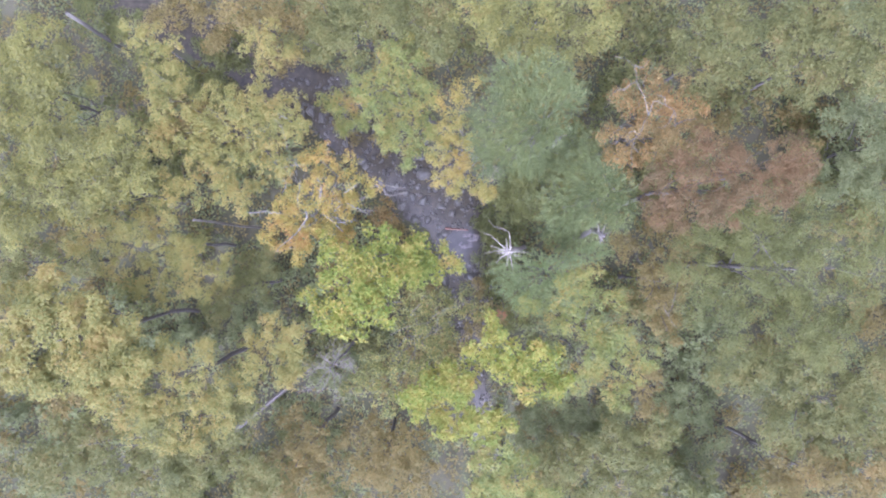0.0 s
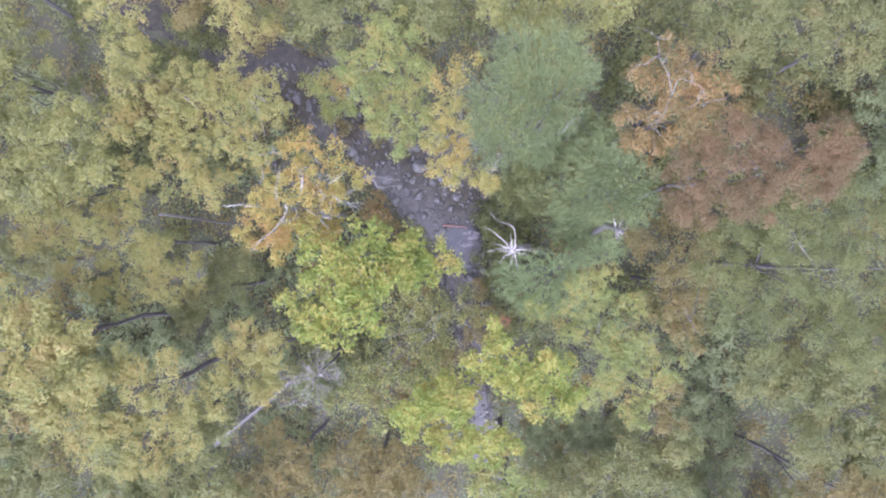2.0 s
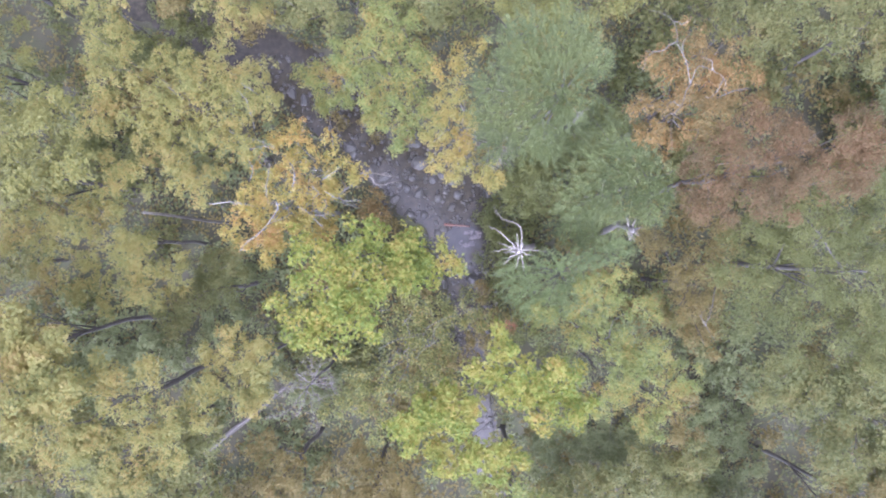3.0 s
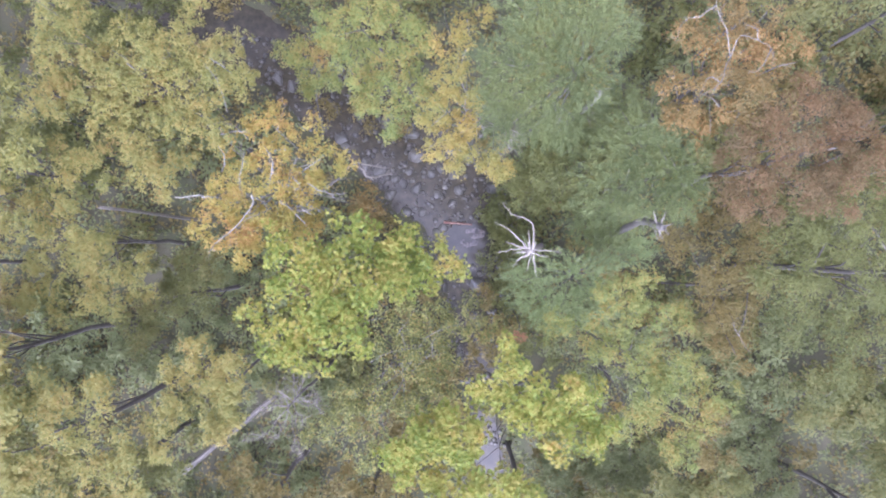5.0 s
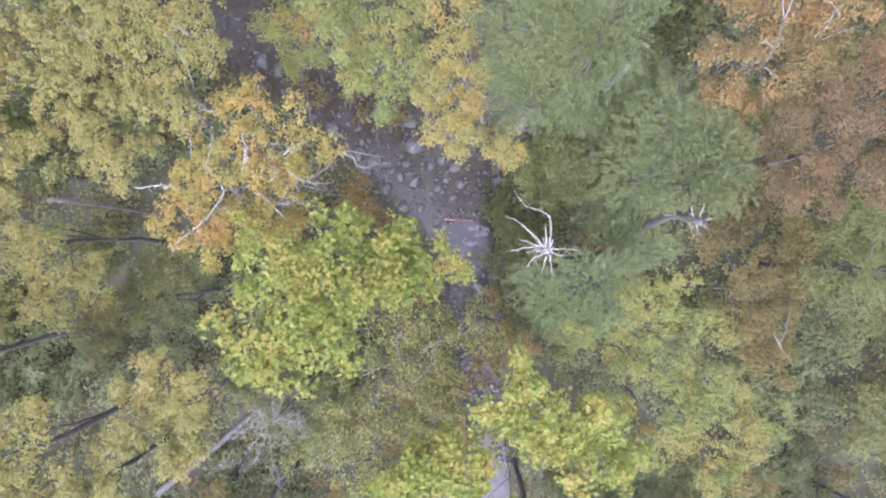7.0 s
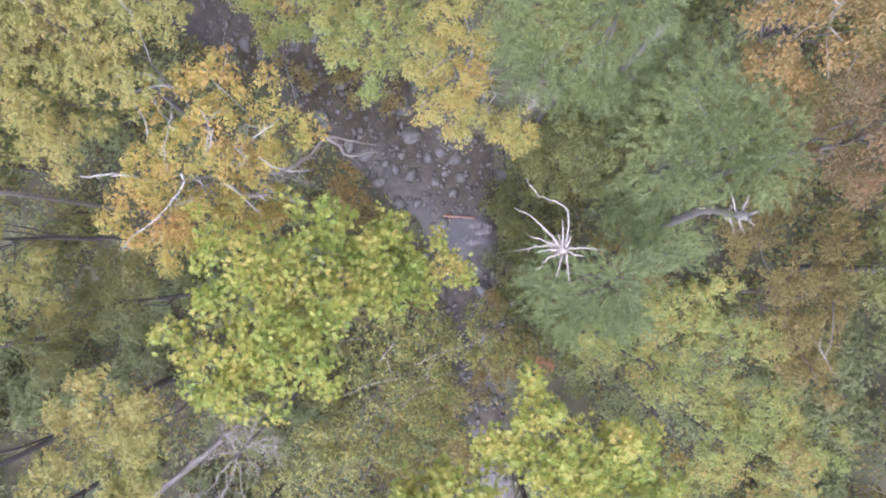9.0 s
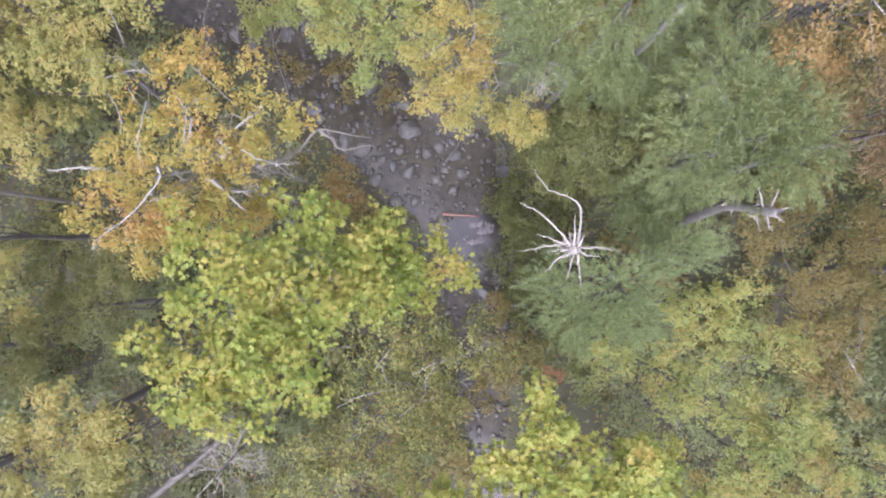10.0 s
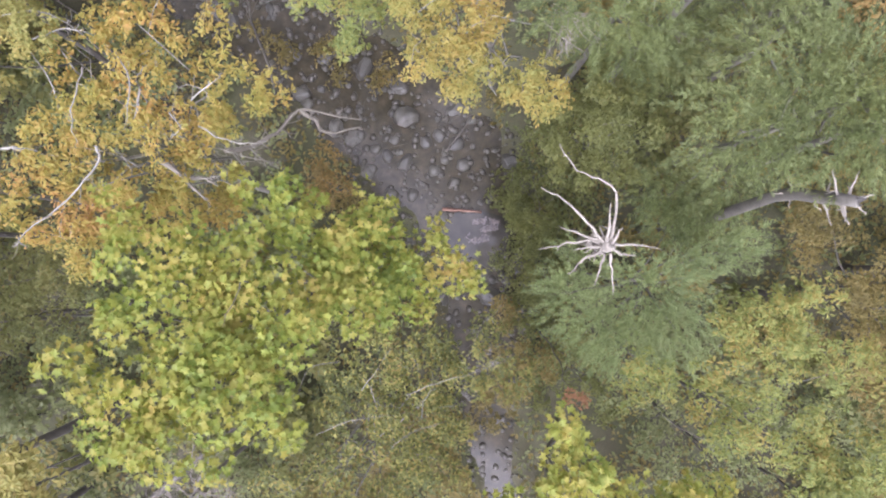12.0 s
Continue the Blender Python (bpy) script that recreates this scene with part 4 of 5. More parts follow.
tree("oak_tree", "olive oak standing low at the wood edge", OLIVE, [(-32.14, 0.04, 14, 1.68), (-30.04, -1.64, 14, 1.68), (-33.4, -2.48, 14, 1.89), (-28.35, -0.38, 14, 1.89), (-35.09, -0.38, 14, 2.1)], (-31.9, -1.0), density=1.12, outline=DIAMOND, size=0.215, sprig=0.28, per=10, clumps=5.6)
tree("rhododendron_shrub", "green shrub at the foot of the pines", GREEN, [(8.62, 8.17, 5, 1.33), (10.19, 6.8, 5, 1.41), (10.98, 9.35, 5, 1.33), (8.23, 10.13, 5, 1.33), (9.8, 11.31, 5, 1.33), (11.76, 5.42, 5, 1.33), (7.05, 7.38, 5, 1.18), (12.94, 7.78, 5, 1.33), (5.88, 5.82, 5, 1.1)], (9.6, 8.1), density=0.7, girth=0.05, category='shrub', group='understorey shrubs', outline=DIAMOND, size=0.22, sprig=0.26)
tree("rhododendron_shrub", "dark green shrub beneath the tulip tree", DARK_GREEN, [(-10.46, -9.71, 4, 1.45), (-8.85, -10.52, 4, 1.45), (-12.07, -11.32, 4, 1.45), (-13.68, -10.11, 4, 1.37), (-7.25, -9.71, 4, 1.37), (-10.06, -12.12, 4, 1.45), (-5.64, -7.3, 4, 1.21)], (-9.8, -10.2), density=0.7, girth=0.05, category='shrub', group='understorey shrubs', outline=DIAMOND, size=0.22, sprig=0.26)
tree("rhododendron_shrub", "dark green shrub beside the fallen trunk", DARK_GREEN, [(-14.69, -16.83, 2.2, 1.51), (-16.78, -18.09, 2.2, 1.51), (-13.01, -15.15, 2.2, 1.26), (-18.88, -18.5, 2.2, 1.51), (-15.11, -15.15, 2.2, 1.17), (-20.13, -17.25, 2.2, 1.42)], (-16.5, -16.9), density=0.7, girth=0.05, category='shrub', group='understorey shrubs', outline=DIAMOND, size=0.22, sprig=0.26)


def clumped(x, y, f, t):
    return np.array([noise.noise((a * f, b * f, t)) for a, b in zip(x, y)])


# ---- bare wood ----
def bare_branches(parent, name, lines, radius, mat, twig=3, at=(0, 0), thin=0.75, crook=0.022):
    """Crooked bare branches along the given lines, each its own part with its twigs."""
    for line in lines:
        q = [Vector(w) for w in line]
        q = [q[0] * 2 - q[1]] + q + [q[-1] * 2 - q[-2]]
        pts = []
        for a, b, c, d in zip(q, q[1:], q[2:], q[3:]):
            for s in (0.0, 0.33, 0.67):
                w = 0.5 * (2 * b + (c - a) * s + (2 * a - 5 * b + 4 * c - d) * s * s + (3 * b - a - 3 * c + d) * s ** 3)
                pts.append(w + Vector(rng.normal(0, crook, 3)))
        pts.append(q[-2])
        n = len(pts) - 1
        v, f = tube(pts, [radius * (1 - thin * i / n) * rng.uniform(0.88, 1.12) for i in range(n + 1)], 7, 0.15)
        limb = mesh_object(name, [(w[0] - at[0], w[1] - at[1], w[2]) for w in v], f, mat, parent)
        stub = 0.22 if twig else 0.09
        side = [tube(bent(pts[i], pts[i] + Vector(rng.normal(0, stub, 3)), 0.2, 2), [radius * 0.4, radius * 0.3, radius * 0.15], 5) for i in range(2, n, 4)]
        if twig:
            side += twigs(pts, radius * 0.5, 1, 0.7, 0.16, twig)
        for v, f in side:
            mesh_object("twig", [(w[0] - at[0], w[1] - at[1], w[2]) for w in v], f, mat, limb)


def dead_tree(name, label, foot, top, girth, mat, lines=(), radius=0.06, twig=2, lean=0.03, taper=0.5, via=()):
    """A standing dead trunk from its foot to its broken top, with bare branches."""
    ob = tagged(empty(name, *foot), label, "dead tree")
    line = bent((*foot, -1.0), top, lean, 9)
    if via:
        knots = [Vector((*foot, -1.0)), *map(Vector, via), Vector(top)]
        line = [knots[int(k)].lerp(knots[min(int(k) + 1, len(knots) - 1)], k - int(k)) for k in np.linspace(0, len(knots) - 1, 10)]
    v, f = tube(line, [girth * (1.25 if i == 0 else 1 - (1 - taper) * i / 9) for i in range(10)], 10, 0.22)
    v = [Vector((q[0] - foot[0], q[1] - foot[1], q[2])) for q in v]
    for q in v[-10:]:
        q.z += rng.uniform(-0.15, 0.3)
    mesh_object("trunk", v, f, mat, ob)
    bare_branches(ob, "branch", lines, radius, DEAD_WOOD, twig, foot, 0.8, 0.018)
    return ob


SNAG = [[(4.25, -0.22, 19.6), (4.3, 0.26, 20.0), (4.18, 1.0, 20.6), (3.74, 1.26, 20.8), (3.15, 1.44, 21.2), (2.74, 1.95, 21.4)], [(4.11, -0.14, 19.8), (3.82, 0.19, 20.0), (3.35, 0.57, 20.3), (2.83, 0.94, 20.6), (2.47, 1.1, 20.7)], [(4.19, -0.16, 19.4), (3.72, -0.07, 19.3), (3.19, -0.22, 19.1), (2.68, -0.3, 18.9)], [(4.03, -0.06, 19.8), (3.55, 0.06, 20.0), (3.0, 0.22, 20.2)], [(4.22, -0.35, 19.3), (4.05, -0.42, 19.1), (3.76, -0.62, 18.8), (3.68, -0.83, 18.7), (3.5, -0.94, 18.6)]]
SNAG += [[(4.33, -0.39, 19.2), (4.24, -0.78, 19.0), (4.15, -1.22, 18.8)], [(4.39, -0.39, 19.4), (4.49, -0.84, 19.2), (4.57, -1.44, 19.0)], [(4.45, -0.3, 19.3), (4.83, -0.42, 19.1), (5.16, -0.46, 19.0)], [(4.39, -0.19, 19.5), (4.84, -0.16, 19.3), (5.36, -0.2, 19.0), (5.92, -0.32, 18.7)], [(4.14, -0.14, 20.0), (4.05, 0.24, 20.5), (3.95, 0.72, 21.0)], [(4.25, -0.14, 20.0), (4.29, 0.05, 20.3), (4.38, 0.21, 20.5)], [(4.09, -0.22, 19.7), (3.71, -0.25, 19.9), (3.35, -0.32, 20.0)]]
for i in range(30):
    a, k = i * 2.4, rng.uniform(0.15, 0.5)
    x, y, z = SNAG[2][0]
    z += rng.uniform(-0.7, 0.4)
    SNAG.append([(x, y, z), (x + 0.5 * k * math.cos(a), y + 0.5 * k * math.sin(a), z + 0.12), (x + k * math.cos(a), y + k * math.sin(a), z + rng.uniform(0.0, 0.35))])
dead_tree("dead_snag", "bleached white dead tree with bare crooked branches spreading from its top", (8.3, 0.2), (4.2, -0.24, 19.75), 0.2, DEAD_WOOD, SNAG, 0.044, 0, 0.02, 0.75)
STUB_TOP = (10.46, 0.89, 19.3)
STUB_VIA = [(11.2, 0.9, 9.0), (10.95, 1.2, 13.0), (10.57, 1.42, 16.2), (10.5, 1.12, 18.0)]
spikes = []
for k, a, n in ((0.98, 0.3, 0.5), (0.97, 5.4, 0.45), (0.9, 1.3, 0.75), (0.88, 4.5, 0.6), (0.8, 2.0, 0.8), (0.76, 5.0, 0.7), (0.6, 1.6, 0.55), (0.5, 4.9, 0.8), (0.3, 5.3, 0.6), (0.1, 1.9, 0.5), (0.0, 0.6, 0.6), (0.02, 3.3, 0.5), (0.05, 4.6, 0.45), (0.85, 0.2, 0.5)):
    q = Vector(STUB_VIA[2]).lerp(Vector(STUB_VIA[3]), 2 * k) if k < 0.5 else Vector(STUB_VIA[3]).lerp(Vector(STUB_TOP), 2 * k - 1)
    d = Vector((math.cos(a), math.sin(a), 0.25)) * n
    spikes.append([tuple(q), tuple(q + d * 0.5), tuple(q + d)])
dead_tree("broken_snag", "grey broken-topped dead trunk with short bleached spikes", (11.4, 0.7), STUB_TOP, 0.22, GREY_WOOD, spikes, 0.05, 0, 0.02, 0.75, STUB_VIA)
dead_tree("broken_snag", "pale barkless dead trunk with a broken top", (-17.53, 2.04), (-17.53, 2.04, 16.4), 0.12, DEAD_WOOD, (), 0.05, 0, 0.02, 0.7)
dead_tree("broken_snag", "grey dead trunk standing at a dark gap", (-26.03, 16.31), (-26.03, 16.31, 17), 0.22, GREY_WOOD, (), 0.05, 0, 0.02, 0.6)


dead_tree("broken_snag", "grey broken trunk standing in a gap between the pines", (8.9, 8.7), (7.64, 7.28, 19.0), 0.19, GREY_WOOD, [[(7.7, 7.35, 18.7), (7.95, 7.5, 19.0), (8.2, 7.45, 19.2)], [(7.7, 7.35, 18.6), (7.45, 7.45, 18.9), (7.3, 7.6, 19.0)], [(7.68, 7.32, 18.9), (7.75, 7.1, 19.2)]], 0.03, 0, 0.02, 0.7)


def twiggy_dead_tree():
    """A slim dead tree that still holds a tangle of fine pale twigs at its top."""
    at = (-8.0, -8.4)
    ob = tagged(empty("twiggy_dead_tree", *at), "slim grey dead tree with a tangle of bleached bare twigs", "dead tree")
    line = bent((-8.0, -8.4, -1.0), (-8.1, -8.6, 16.0), 0.02, 7)
    v, f = tube(line, [0.15, 0.13, 0.12, 0.11, 0.09, 0.07, 0.05, 0.03], 8, 0.15)
    mesh_object("trunk", [(q[0] - at[0], q[1] - at[1], q[2]) for q in v], f, GREY_WOOD, ob)
    for i in range(13):
        a = i * 0.5 + rng.uniform(-0.2, 0.2)
        base = line[6].lerp(line[7], rng.uniform(0.0, 1.0))
        n = rng.uniform(1.0, 2.1)
        tip = base + Vector((math.cos(a) * n, math.sin(a) * n, rng.uniform(-0.2, 0.8)))
        path = bent(base, tip, 0.25, 5)
        pieces = [tube(path, [0.026, 0.023, 0.02, 0.017, 0.014, 0.01], 5)] + twigs(path, 0.026, 2, 0.95, 0.5, 7)
        v, f = joined(pieces)
        mesh_object("branch", [(q[0] - at[0], q[1] - at[1], q[2]) for q in v], f, DEAD_WOOD, ob)


twiggy_dead_tree()


def near_trunk(x, y):
    """Distance from the line of the great fallen trunk."""
    ax, ay, bx, by = -10.4, -9.4, -19.8, -17.3
    s = np.clip(((x - ax) * (bx - ax) + (y - ay) * (by - ay)) / ((bx - ax) ** 2 + (by - ay) ** 2), 0, 1)
    return np.hypot(x - ax - s * (bx - ax), y - ay - s * (by - ay))


def long_log():
    ob = tagged(empty("fallen_log", -15.1, -13.35), "long dark grey trunk fallen across the forest floor", "log")
    a, b = Vector((-10.4, -9.4, 0)), Vector((-19.8, -17.3, 0))
    path = []
    for i in range(9):
        q = a.lerp(b, i / 8)
        q += Vector((rng.normal(0, 0.06), rng.normal(0, 0.06), 0))
        q.z = 0.5 + 1.3 * i / 8
        path.append(q)
    v, f = tube(path, [0.1, 0.13, 0.15, 0.17, 0.18, 0.19, 0.2, 0.21, 0.23], 10, 0.14)
    mesh_object("trunk", [q - Vector((-15.1, -13.35, 0)) for q in v], f, WET_BARK, ob)
    for i in (1, 2, 4, 5):
        d = Vector((rng.normal(0, 1), rng.normal(0, 1), 0.5)).normalized()
        sub = bent(path[i], path[i] + d * rng.uniform(0.5, 1.1), 0.15, 3)
        v, f = tube(sub, [0.07, 0.05, 0.04, 0.02], 6)
        mesh_object("branch_stub", [q - Vector((-15.1, -13.35, 0)) for q in v], f, WET_BARK, ob)


long_log()

# bare pale limbs of the living sycamore and of the thinning oak
sycamore = bpy.data.objects["sycamore"]
bare_branches(sycamore, "bare_limb", [[(-7.27, 3.1, 13.5), (-6.81, 3.39, 12.5), (-6.07, 4.14, 11.5), (-5.33, 5.12, 11.0), (-4.31, 5.03, 10.6), (-3.02, 4.92, 10.2)], [(-5.33, 5.12, 11.0), (-4.71, 4.72, 10.8), (-4.4, 4.3, 10.7), (-2.98, 4.56, 10.5)], [(-8.57, 2.47, 15.5), (-7.86, 1.94, 15.5), (-7.27, 1.26, 15.2)], [(-7.86, 2.03, 15.5), (-7.08, 1.94, 15.0)]], 0.1, DEAD_WOOD, 9, sycamore.location[:2])
bare_branches(sycamore, "bare_limb", [[(-8.68, 3.32, 16.5), (-8.13, 3.27, 15.5), (-7.08, 3.02, 14.0), (-5.54, 2.74, 13.0)], [(-9.37, 2.58, 17.6), (-9.29, 2.2, 17.6), (-9.6, 1.64, 17.7), (-10.17, 0.85, 17.9), (-11.0, 0.17, 18.1), (-11.29, -0.25, 18.1)], [(-13.46, 2.52, 17.0), (-12.49, 2.57, 17.0), (-11.67, 2.59, 17.0), (-10.89, 2.38, 17.2)], [(-8.45, 4.3, 17.0), (-8.63, 3.55, 16.9), (-8.95, 3.22, 16.7)]], 0.042, PALE_BARK, 10, sycamore.location[:2])
bare_branches(sycamore, "bare_limb", [[(-6.72, 3.18, 17.2), (-5.77, 2.74, 17.6), (-5.07, 2.59, 17.8), (-4.52, 2.69, 17.7)], [(-8.94, 5.21, 17.4), (-8.25, 4.35, 17.9), (-8.29, 3.63, 18.0), (-8.45, 3.11, 17.8)], [(-11.75, 2.42, 18.0), (-11.21, 2.45, 18.0), (-10.87, 2.39, 17.8)], [(-11.1, 5.53, 17.6), (-10.36, 5.61, 17.9), (-9.68, 5.67, 18.0), (-9.34, 5.59, 17.8)], [(-8.27, 1.85, 15.2), (-7.3, 1.91, 15.6), (-6.47, 2.05, 15.6)], [(-6.99, 3.52, 12.6), (-6.23, 2.93, 12.4), (-5.42, 2.61, 12.2)], [(-9.75, 4.78, 17.5), (-9.74, 4.04, 17.9), (-9.9, 3.19, 17.9), (-9.79, 2.61, 17.7)], [(-6.71, 3.88, 17.6), (-6.09, 4.19, 17.9), (-5.78, 4.5, 17.9)], [(-7.34, 3.49, 17.6), (-6.89, 3.04, 17.9), (-7.25, 2.67, 17.8)]], 0.027, PALE_BARK, 8, sycamore.location[:2])
thin_oak = next(o for o in bpy.data.objects if o.get("label", "").startswith("thinning orange-brown"))
bare_branches(thin_oak, "bare_limb", [[(12.95, 8.39, 20.8), (12.41, 9.43, 21.4), (11.85, 10.32, 21.8), (11.61, 11.2, 22.0), (10.41, 11.68, 22.2)], [(11.61, 11.2, 22.0), (12.13, 11.05, 22.1), (12.42, 11.4, 22.2)], [(11.85, 10.32, 21.8), (11.16, 9.8, 22.0), (10.3, 9.48, 22.2), (9.91, 8.56, 22.2)], [(12.95, 8.39, 20.8), (13.1, 9.14, 21.4), (13.66, 8.79, 21.8), (14.1, 8.39, 22.0), (14.11, 7.41, 22.1)], [(13.66, 8.79, 21.8), (13.5, 9.27, 21.9), (12.95, 9.46, 22.0)], [(12.95, 8.39, 20.8), (12.47, 7.94, 21.4), (12.02, 7.04, 21.8), (11.55, 6.26, 22.0), (11.45, 4.72, 22.1)], [(12.02, 7.04, 21.8), (11.44, 7.16, 22.0), (11.12, 6.63, 22.1)], [(11.55, 6.26, 22.0), (11.9, 5.84, 22.1)], [(14.1, 8.39, 22.0), (13.53, 7.47, 22.1), (13.08, 7.41, 22.1)]], 0.022, DEAD_WOOD, 7, thin_oak.location[:2])

birch = bpy.data.objects["understorey_birch"]
bare_branches(birch, "bare_limb", [[(-0.9, -5.0, 15.0), (0.02, -4.32, 16.2), (0.86, -4.06, 16.4), (1.61, -3.79, 16.5), (2.0, -3.42, 16.5)], [(-0.45, -5.72, 15.0), (-0.24, -4.7, 16.2), (0.11, -4.31, 16.4)], [(-3.81, -6.27, 15.0), (-2.56, -5.52, 16.0), (-1.16, -5.27, 16.3)], [(-3.0, -3.81, 15.5), (-3.72, -3.85, 16.2), (-4.04, -4.5, 16.3)], [(-2.36, -4.81, 15.0), (-1.68, -3.85, 16.2), (-1.32, -3.3, 16.4)], [(-1.45, -6.81, 15.0), (-0.83, -5.89, 16.2), (0.36, -5.41, 16.4)]], 0.015, PALE_BARK, 10, birch.location[:2])
gold_oak = next(o for o in bpy.data.objects if o.get("label", "").startswith("yellow-green oak crown edged"))
bare_branches(gold_oak, "bare_limb", [[(8.97, -3.11, 16.0), (8.2, -3.18, 18.0), (8.12, -3.44, 18.6)]], 0.024, PALE_BARK, 4, gold_oak.location[:2])
brown_oak = next(o for o in bpy.data.objects if o.get("label", "").startswith("brown fading oak"))
bare_branches(brown_oak, "bare_limb", [[(18.24, -2.68, 12.0), (17.44, -4.16, 13.2), (17.08, -5.08, 13.3), (17.7, -6.02, 13.3)], [(17.08, -5.08, 13.3), (16.56, -4.29, 13.4)]], 0.03, DEAD_WOOD, 7, brown_oak.location[:2])
left_oak = next(o for o in bpy.data.objects if o.get("label", "").startswith("broad olive-gold"))
bare_branches(left_oak, "bare_limb", [[(-10.51, 8.8, 17.0), (-10.55, 8.7, 19.0), (-10.82, 8.86, 19.3)], [(-10.79, 6.86, 17.0), (-10.71, 8.05, 18.6), (-11.11, 8.51, 19.2)], [(-10.02, 5.66, 16.0), (-10.41, 6.08, 18.0), (-11.28, 5.84, 18.5)], [(-11.45, 3.94, 16.0), (-10.7, 4.54, 17.6), (-11.21, 5.28, 18.0)]], 0.03, PALE_BARK, 7, left_oak.location[:2])


def dead_fan(owner, x, y, z, heading, n=9, length=1.6):
    """Dead lower boughs of a pine, bleached and forked, hanging out of its crown."""
    at = owner.location
    for i in range(n):
        a = heading + rng.uniform(-0.85, 0.85)
        k = length * rng.uniform(0.6, 1.1)
        base = Vector((x, y, z)) + Vector(rng.normal(0, 0.15, 3))
        path = bent(base, base + Vector((math.cos(a) * k, math.sin(a) * k, rng.uniform(-0.2, 0.5))), 0.12, 4)
        v, f = joined([tube(path, [0.017, 0.015, 0.013, 0.01, 0.007], 5)] + twigs(path, 0.017, 1, 0.5, 0.4, 5))
        mesh_object("dead_bough", [(q[0] - at.x, q[1] - at.y, q[2]) for q in v], f, DEAD_WOOD, owner)


pines = [o for o in bpy.data.objects if o.name.startswith("white_pine")]
dead_fan(pines[0], 2.95, 5.3, 20.0, -1.15, 15, 1.15)
dead_fan(pines[0], 8.97, 8.75, 11, -0.6, 7, 1.2)


def fallen_log(x, y, length, heading, radius, mat, label):
    z = float(height(np.array([x]), np.array([y]))[0])
    half = Vector((math.cos(heading), math.sin(heading), 0)) * (length / 2)
    base = Vector((x, y, max(z, -0.52) + radius * 0.7))
    path = bent(base - half, base + half, 0.06, 7)
    v, f = tube(path, [radius * rng.uniform(0.8, 1.1) * (1 - 0.05 * i) for i in range(8)], 9, 0.25)
    ob = mesh_object("fallen_log", [q - base for q in v], f, mat)
    ob.location = base
    return tagged(ob, label, "log")


fallen_log(1.37, 1.94, 2.3, -0.08, 0.11, ROTTEN, "rotten orange-brown log lying across the creek")


def pool():
    """A still pool below the cobbles, of clear shallow water that mirrors the sky; its base colour holds part of that
    reflection.
    """
    verts, faces = [(2.35, 0.6, 0.0)], []
    n, rings = 64, 6
    for k in range(1, rings + 1):
        for i in range(n):
            a = 2 * math.pi * i / n
            w = 1 + 0.16 * noise.noise((math.cos(a) * 1.3, math.sin(a) * 1.3, 2.0)) + 0.07 * noise.noise((math.cos(a) * 4, math.sin(a) * 4, 6.0))
            tail = 1.3 * max(0.0, -math.sin(a)) ** 6
            verts.append((2.35 + 2.75 * w * math.cos(a) * k / rings, 0.6 + (1.25 * math.sin(a) * w - tail) * k / rings, 0.0))
    for i in range(n):
        faces.append((0, 1 + i, 1 + (i + 1) % n))
        for k in range(rings - 1):
            p, q = 1 + k * n, 1 + (k + 1) * n
            faces.append((p + i, q + i, q + (i + 1) % n, p + (i + 1) % n))
    ob = mesh_object("water_pool", verts, faces, POOL)
    ob.location.z = POOL_TOP
    return tagged(ob, "still clear pool in the creek, reflected sky partly in its colour", "pool", kind="structure")


POOL_TOP = -0.6
pool()


def leaf_mat(x, y, r, n, wide, high):
    """A raft of dark sodden leaves afloat on the pool."""
    a, d = rng.uniform(0, 6.28, n), r * np.sqrt(rng.random(n))
    px, py = x + d * np.cos(a) * wide, y + d * np.sin(a) * high
    ok = clumped(px, py, 1.6, 3.0) > -0.12
    at = np.stack([px, py, POOL_TOP + 0.006 + rng.uniform(0, 0.02, n)], 1)[ok]
    m = len(at)
    v, f = blades(at, rng.normal(0, 1, (m, 3)) * np.array([1, 1, 0.05]), np.array([[0, 0, 1.0]]) + rng.normal(0, 0.08, (m, 3)), rng.uniform(0.1, 0.2, m), OVAL)
    return tagged(mesh_object("wet_leaves", v, f, WET_LEAF, smooth=False), "dark sodden fallen leaves floating on the pool", "fallen leaves", kind="stuff")


leaf_mat(2.75, 1.15, 0.5, 420, 1.6, 0.75)
leaf_mat(2.3, 0.35, 0.4, 160, 1.6, 0.7)


def white_water(x, y, r):
    bm = bmesh.new()
    bmesh.ops.create_circle(bm, cap_ends=True, segments=28, radius=1.0)
    bmesh.ops.inset_region(bm, faces=bm.faces[:], thickness=0.35)
    bmesh.ops.inset_region(bm, faces=[f for f in bm.faces if len(f.verts) > 4], thickness=0.35)
    for v in bm.verts:
        d = v.co.length
        k = 0.75 + 0.8 * noise.noise((v.co.x * 1.7 + x, v.co.y * 1.7 + y, 1.0))
        v.co.x, v.co.y = v.co.x * r * k, v.co.y * r * 1.5 * k
        v.co.z = 0.03 + 0.12 * r * max(0.0, 0.9 - d) - (0.2 if d > 0.9 else 0.0)
    me = bpy.data.meshes.new("white_water")
    bm.to_mesh(me)
    bm.free()
    me.materials.append(FOAM)
    ob = new("white_water", me)
    ob.location = (x, y, -0.62)
    return tagged(ob, "white foaming water between creek stones", "white water", "white water in the creek", "structure")


for x, y, r in [(4.1, -11.34, 0.55), (-0.37, 4.21, 0.22), (-1.79, 3.05, 0.2), (-1.03, 3.98, 0.16), (3.43, -5.55, 0.2)]:
    white_water(x, y, r)
fallen_log(1.2, 6.4, 2.6, 0.9, 0.08, GREY_WOOD, "grey weathered log lying among creek stones")


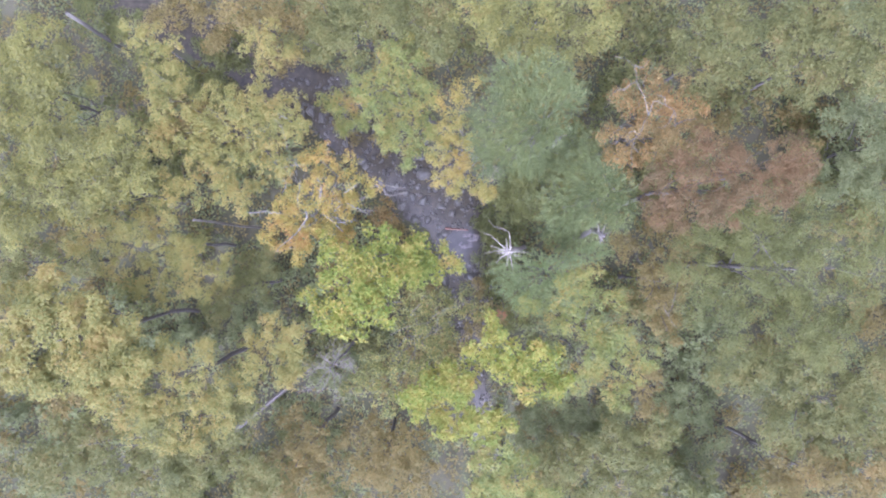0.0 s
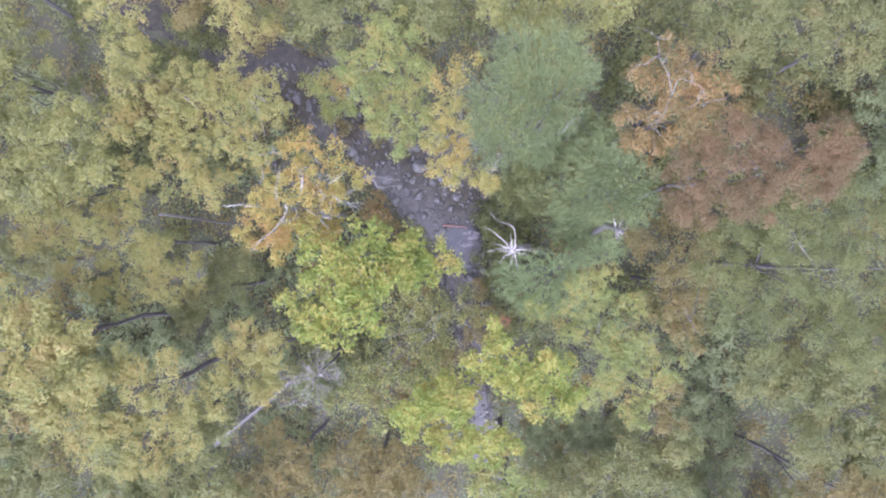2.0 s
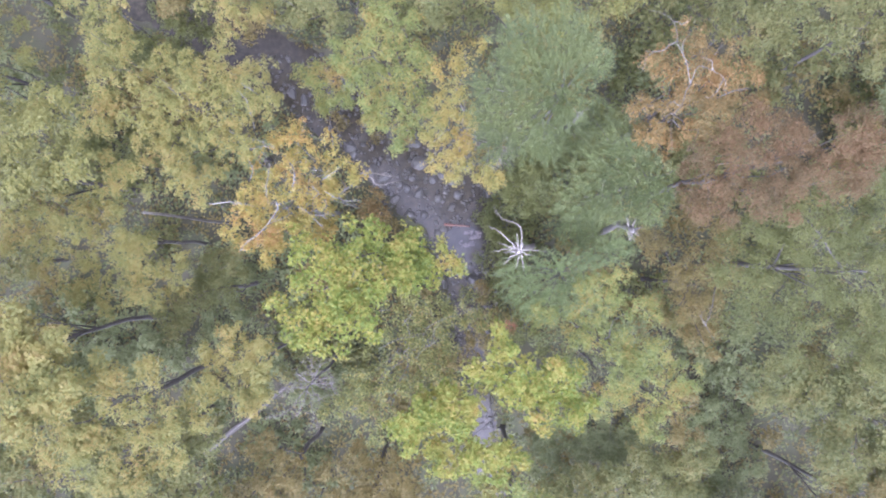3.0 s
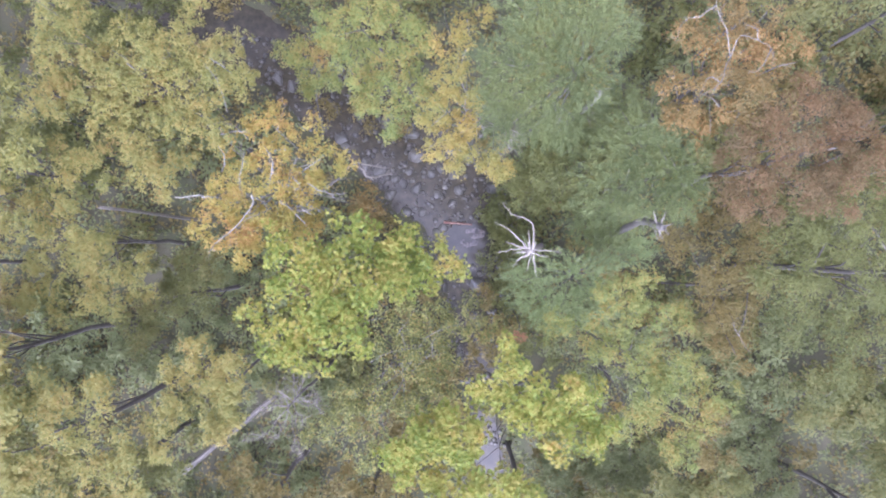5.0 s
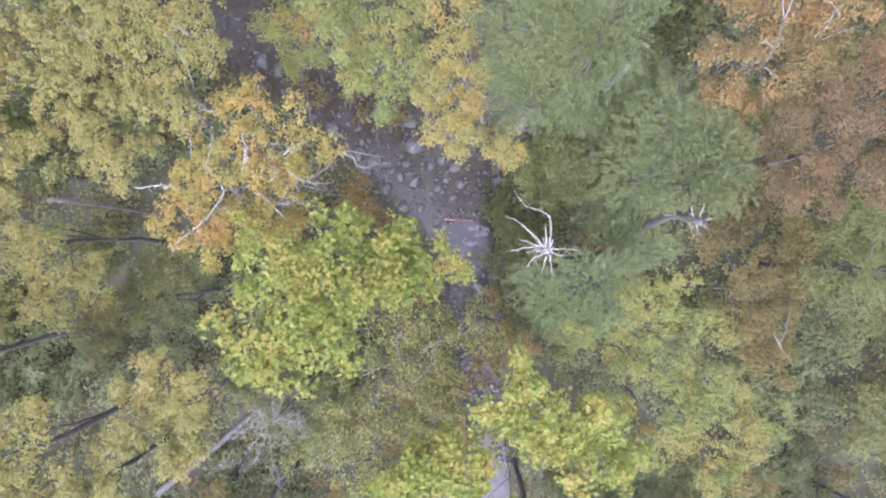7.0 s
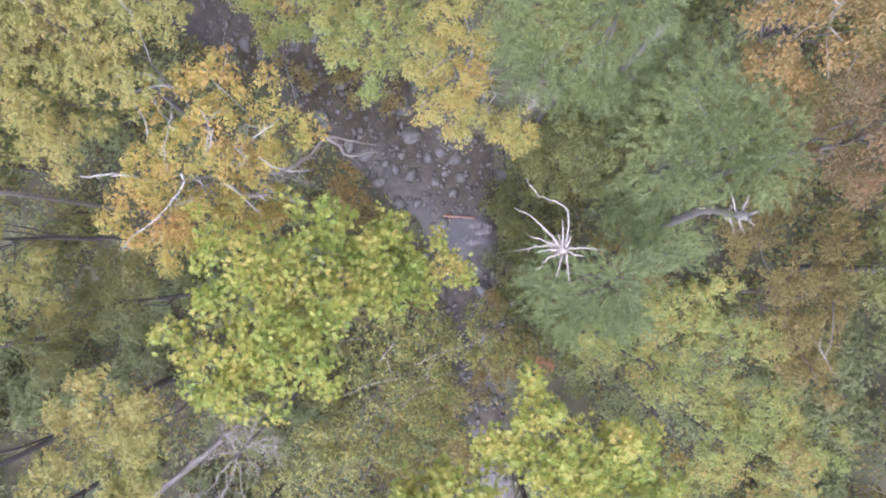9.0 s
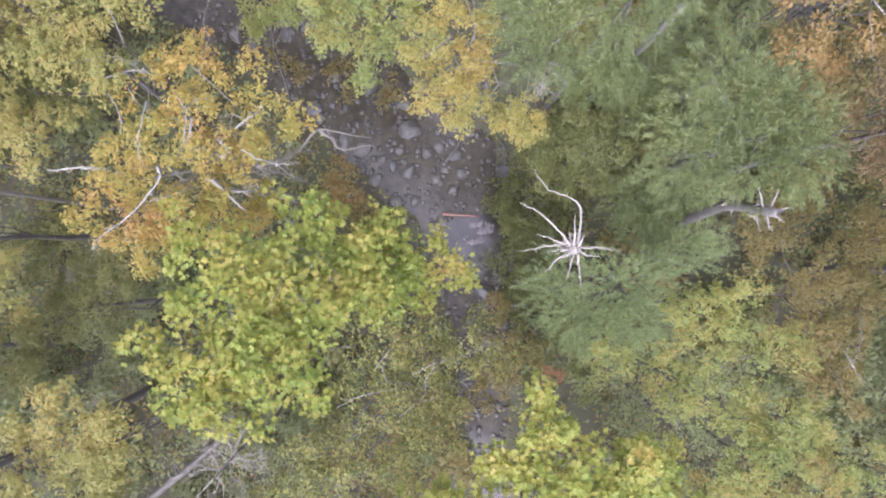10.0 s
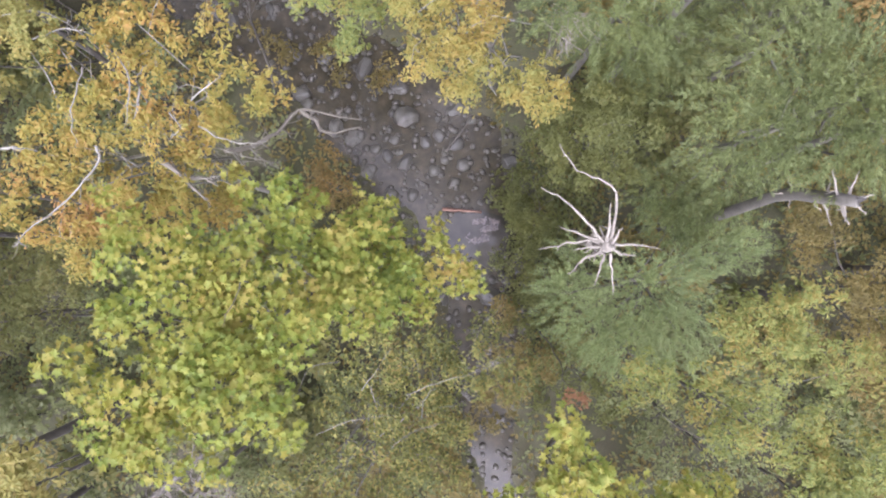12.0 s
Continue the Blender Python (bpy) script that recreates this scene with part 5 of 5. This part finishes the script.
# ---- young trees under the canopy ----
# dark gaps between the crowns: middle and half widths
GAPS = [(-33.0, 17.5, 4.0, 3.0), (-20.0, -5.6, 6.5, 2.6), (-10.0, -13.5, 3.5, 3.0), (21.9, -13.5, 3.2, 5.5), (-34.0, -2.8, 2.5, 2.5), (-9.5, 12.0, 5.0, 2.5)]
SAPLINGS = [("dark green sapling in the shade of the wood", DARK_GREEN), ("brown-leaved sapling in the shade of the wood", BROWN), ("olive sapling in the shade of the wood", OLIVE), ("green sapling in the shade of the wood", GREEN)]
planted = 0
while planted < 150:
    x, y = rng.uniform(-42, 42), rng.uniform(-25, 25)
    if creek_side(np.array([x]), np.array([y]))[0] < 1.9 or math.hypot(x - 14.5, y + 10) < 4.5 or near_trunk(x, y) < 2.4 or any(math.hypot((x - ox) / gw, (y - oy) / gh) < 1 for ox, oy, gw, gh in GAPS):
        continue
    words, mat = SAPLINGS[int(rng.integers(0, 4))]
    z = rng.uniform(5, 11)
    lobes = [(x + rng.normal(0, 1.5), y + rng.normal(0, 1.5), z - rng.uniform(0, 2.5), rng.uniform(1.0, 1.8)) for _ in range(4)]
    tree("sapling", words, mat, lobes, (x, y), 0.38, DIAMOND, 0.36, 6, 0.38, BARK, 0.07, 0, "sapling", "young trees under the canopy", 3, 3.2)
    planted += 1


# ---- undergrowth and the woods beyond ----
def scatter(name, label, mat, count, box, z_low, z_high, size, keep, category):
    x, y = rng.uniform(box[0], box[1], count), rng.uniform(box[2], box[3], count)
    ok = keep(x, y)
    x, y = x[ok], y[ok]
    z = height(x, y) + rng.uniform(z_low, z_high, len(x))
    p = np.stack([x, y, z], 1)
    k = 7
    q = np.repeat(p, k, 0)
    w = rng.normal(0, 1, (len(q), 3)) * np.array([1, 1, 0.25])
    w = unit(w)
    q = q + w * (size * rng.uniform(0.1, 1.6, len(q)))[:, None]
    v, f = blades(q, w + np.array([0, 0, 0.2]), np.array([[0, 0, 1.0]]) + rng.normal(0, 0.35, (len(q), 3)), size * rng.uniform(0.6, 1.2, len(q)), DIAMOND)
    return tagged(mesh_object(name, v, f, mat, smooth=False), label, category, kind="stuff")


scatter("undergrowth", "low dark green undergrowth on the forest floor", DARK_GREEN, 7500, (-44, 44, -27, 27), 0.1, 1.6, 0.36, lambda x, y: (near_trunk(x, y) > 0.7) & (creek_side(x, y) > 1.1) & (clumped(x, y, 0.25, 1.0) > -0.3), "undergrowth")
scatter("brown_undergrowth", "brown fading ferns and saplings on the forest floor", BROWN, 8000, (-44, 44, -27, 27), 0.05, 0.9, 0.34, lambda x, y: (near_trunk(x, y) > 0.7) & (creek_side(x, y) > 1.0) & (clumped(x, y, 0.3, 5.0) > -0.35), "undergrowth")


def cobbles():
    """Small stones of the creek bed."""
    verts, faces, o = [], [], 0
    bm = bmesh.new()
    bmesh.ops.create_icosphere(bm, subdivisions=1, radius=1.0)
    base = np.array([v.co for v in bm.verts])
    tri = np.array([[v.index for v in f.verts] for f in bm.faces])
    bm.free()
    n = 6500
    x, y = rng.uniform(-16, 8, n), rng.uniform(-16, 17, n)
    ok = (creek_side(x, y) < 1.1) & (np.hypot((x - 2.35) / 2.7, (y - 0.5) / 1.35) > 0.95 + 0.2 * clumped(x, y, 1.2, 2.0))
    x, y = x[ok], y[ok]
    z = np.maximum(height(x, y), -0.73)
    for a, b, c in zip(x, y, z):
        s = 0.06 + 0.24 * rng.random() ** 3
        v = base * (1 + rng.normal(0, 0.13, (len(base), 1))) * s * np.array([1, rng.uniform(0.6, 1), 0.6])
        t = rng.uniform(0, 6.28)
        rot = np.array([[math.cos(t), -math.sin(t), 0], [math.sin(t), math.cos(t), 0], [0, 0, 1]])
        verts.append(v @ rot.T + np.array([a, b, c + 0.3 * s]))
        faces.append(tri + o)
        o += len(base)
    return tagged(mesh_object("cobbles", np.concatenate(verts), np.concatenate(faces), COBBLE), "dark wet cobbles covering the creek bed", "cobbles", kind="stuff")


cobbles()


def far_woods():
    """The closed canopy that goes on all round, beyond the trees that are built one by one."""
    lobes = []
    for i in range(240):
        x, y = rng.uniform(-75, 75), rng.uniform(-60, 60)
        if abs(x) < 36 and abs(y) < 21.5:
            continue
        lobes.append((x, y, rng.uniform(14, 21), rng.uniform(3.0, 4.6)))
    v, f = leafy(lobes, 0.85, DIAMOND, 0.18, 0.75, 5, 0.66, 1.5)
    return tagged(mesh_object("far_woods", v, f, OLIVE, smooth=False), "olive and gold autumn canopy of the surrounding woods", "woods", kind="stuff")


far_woods()
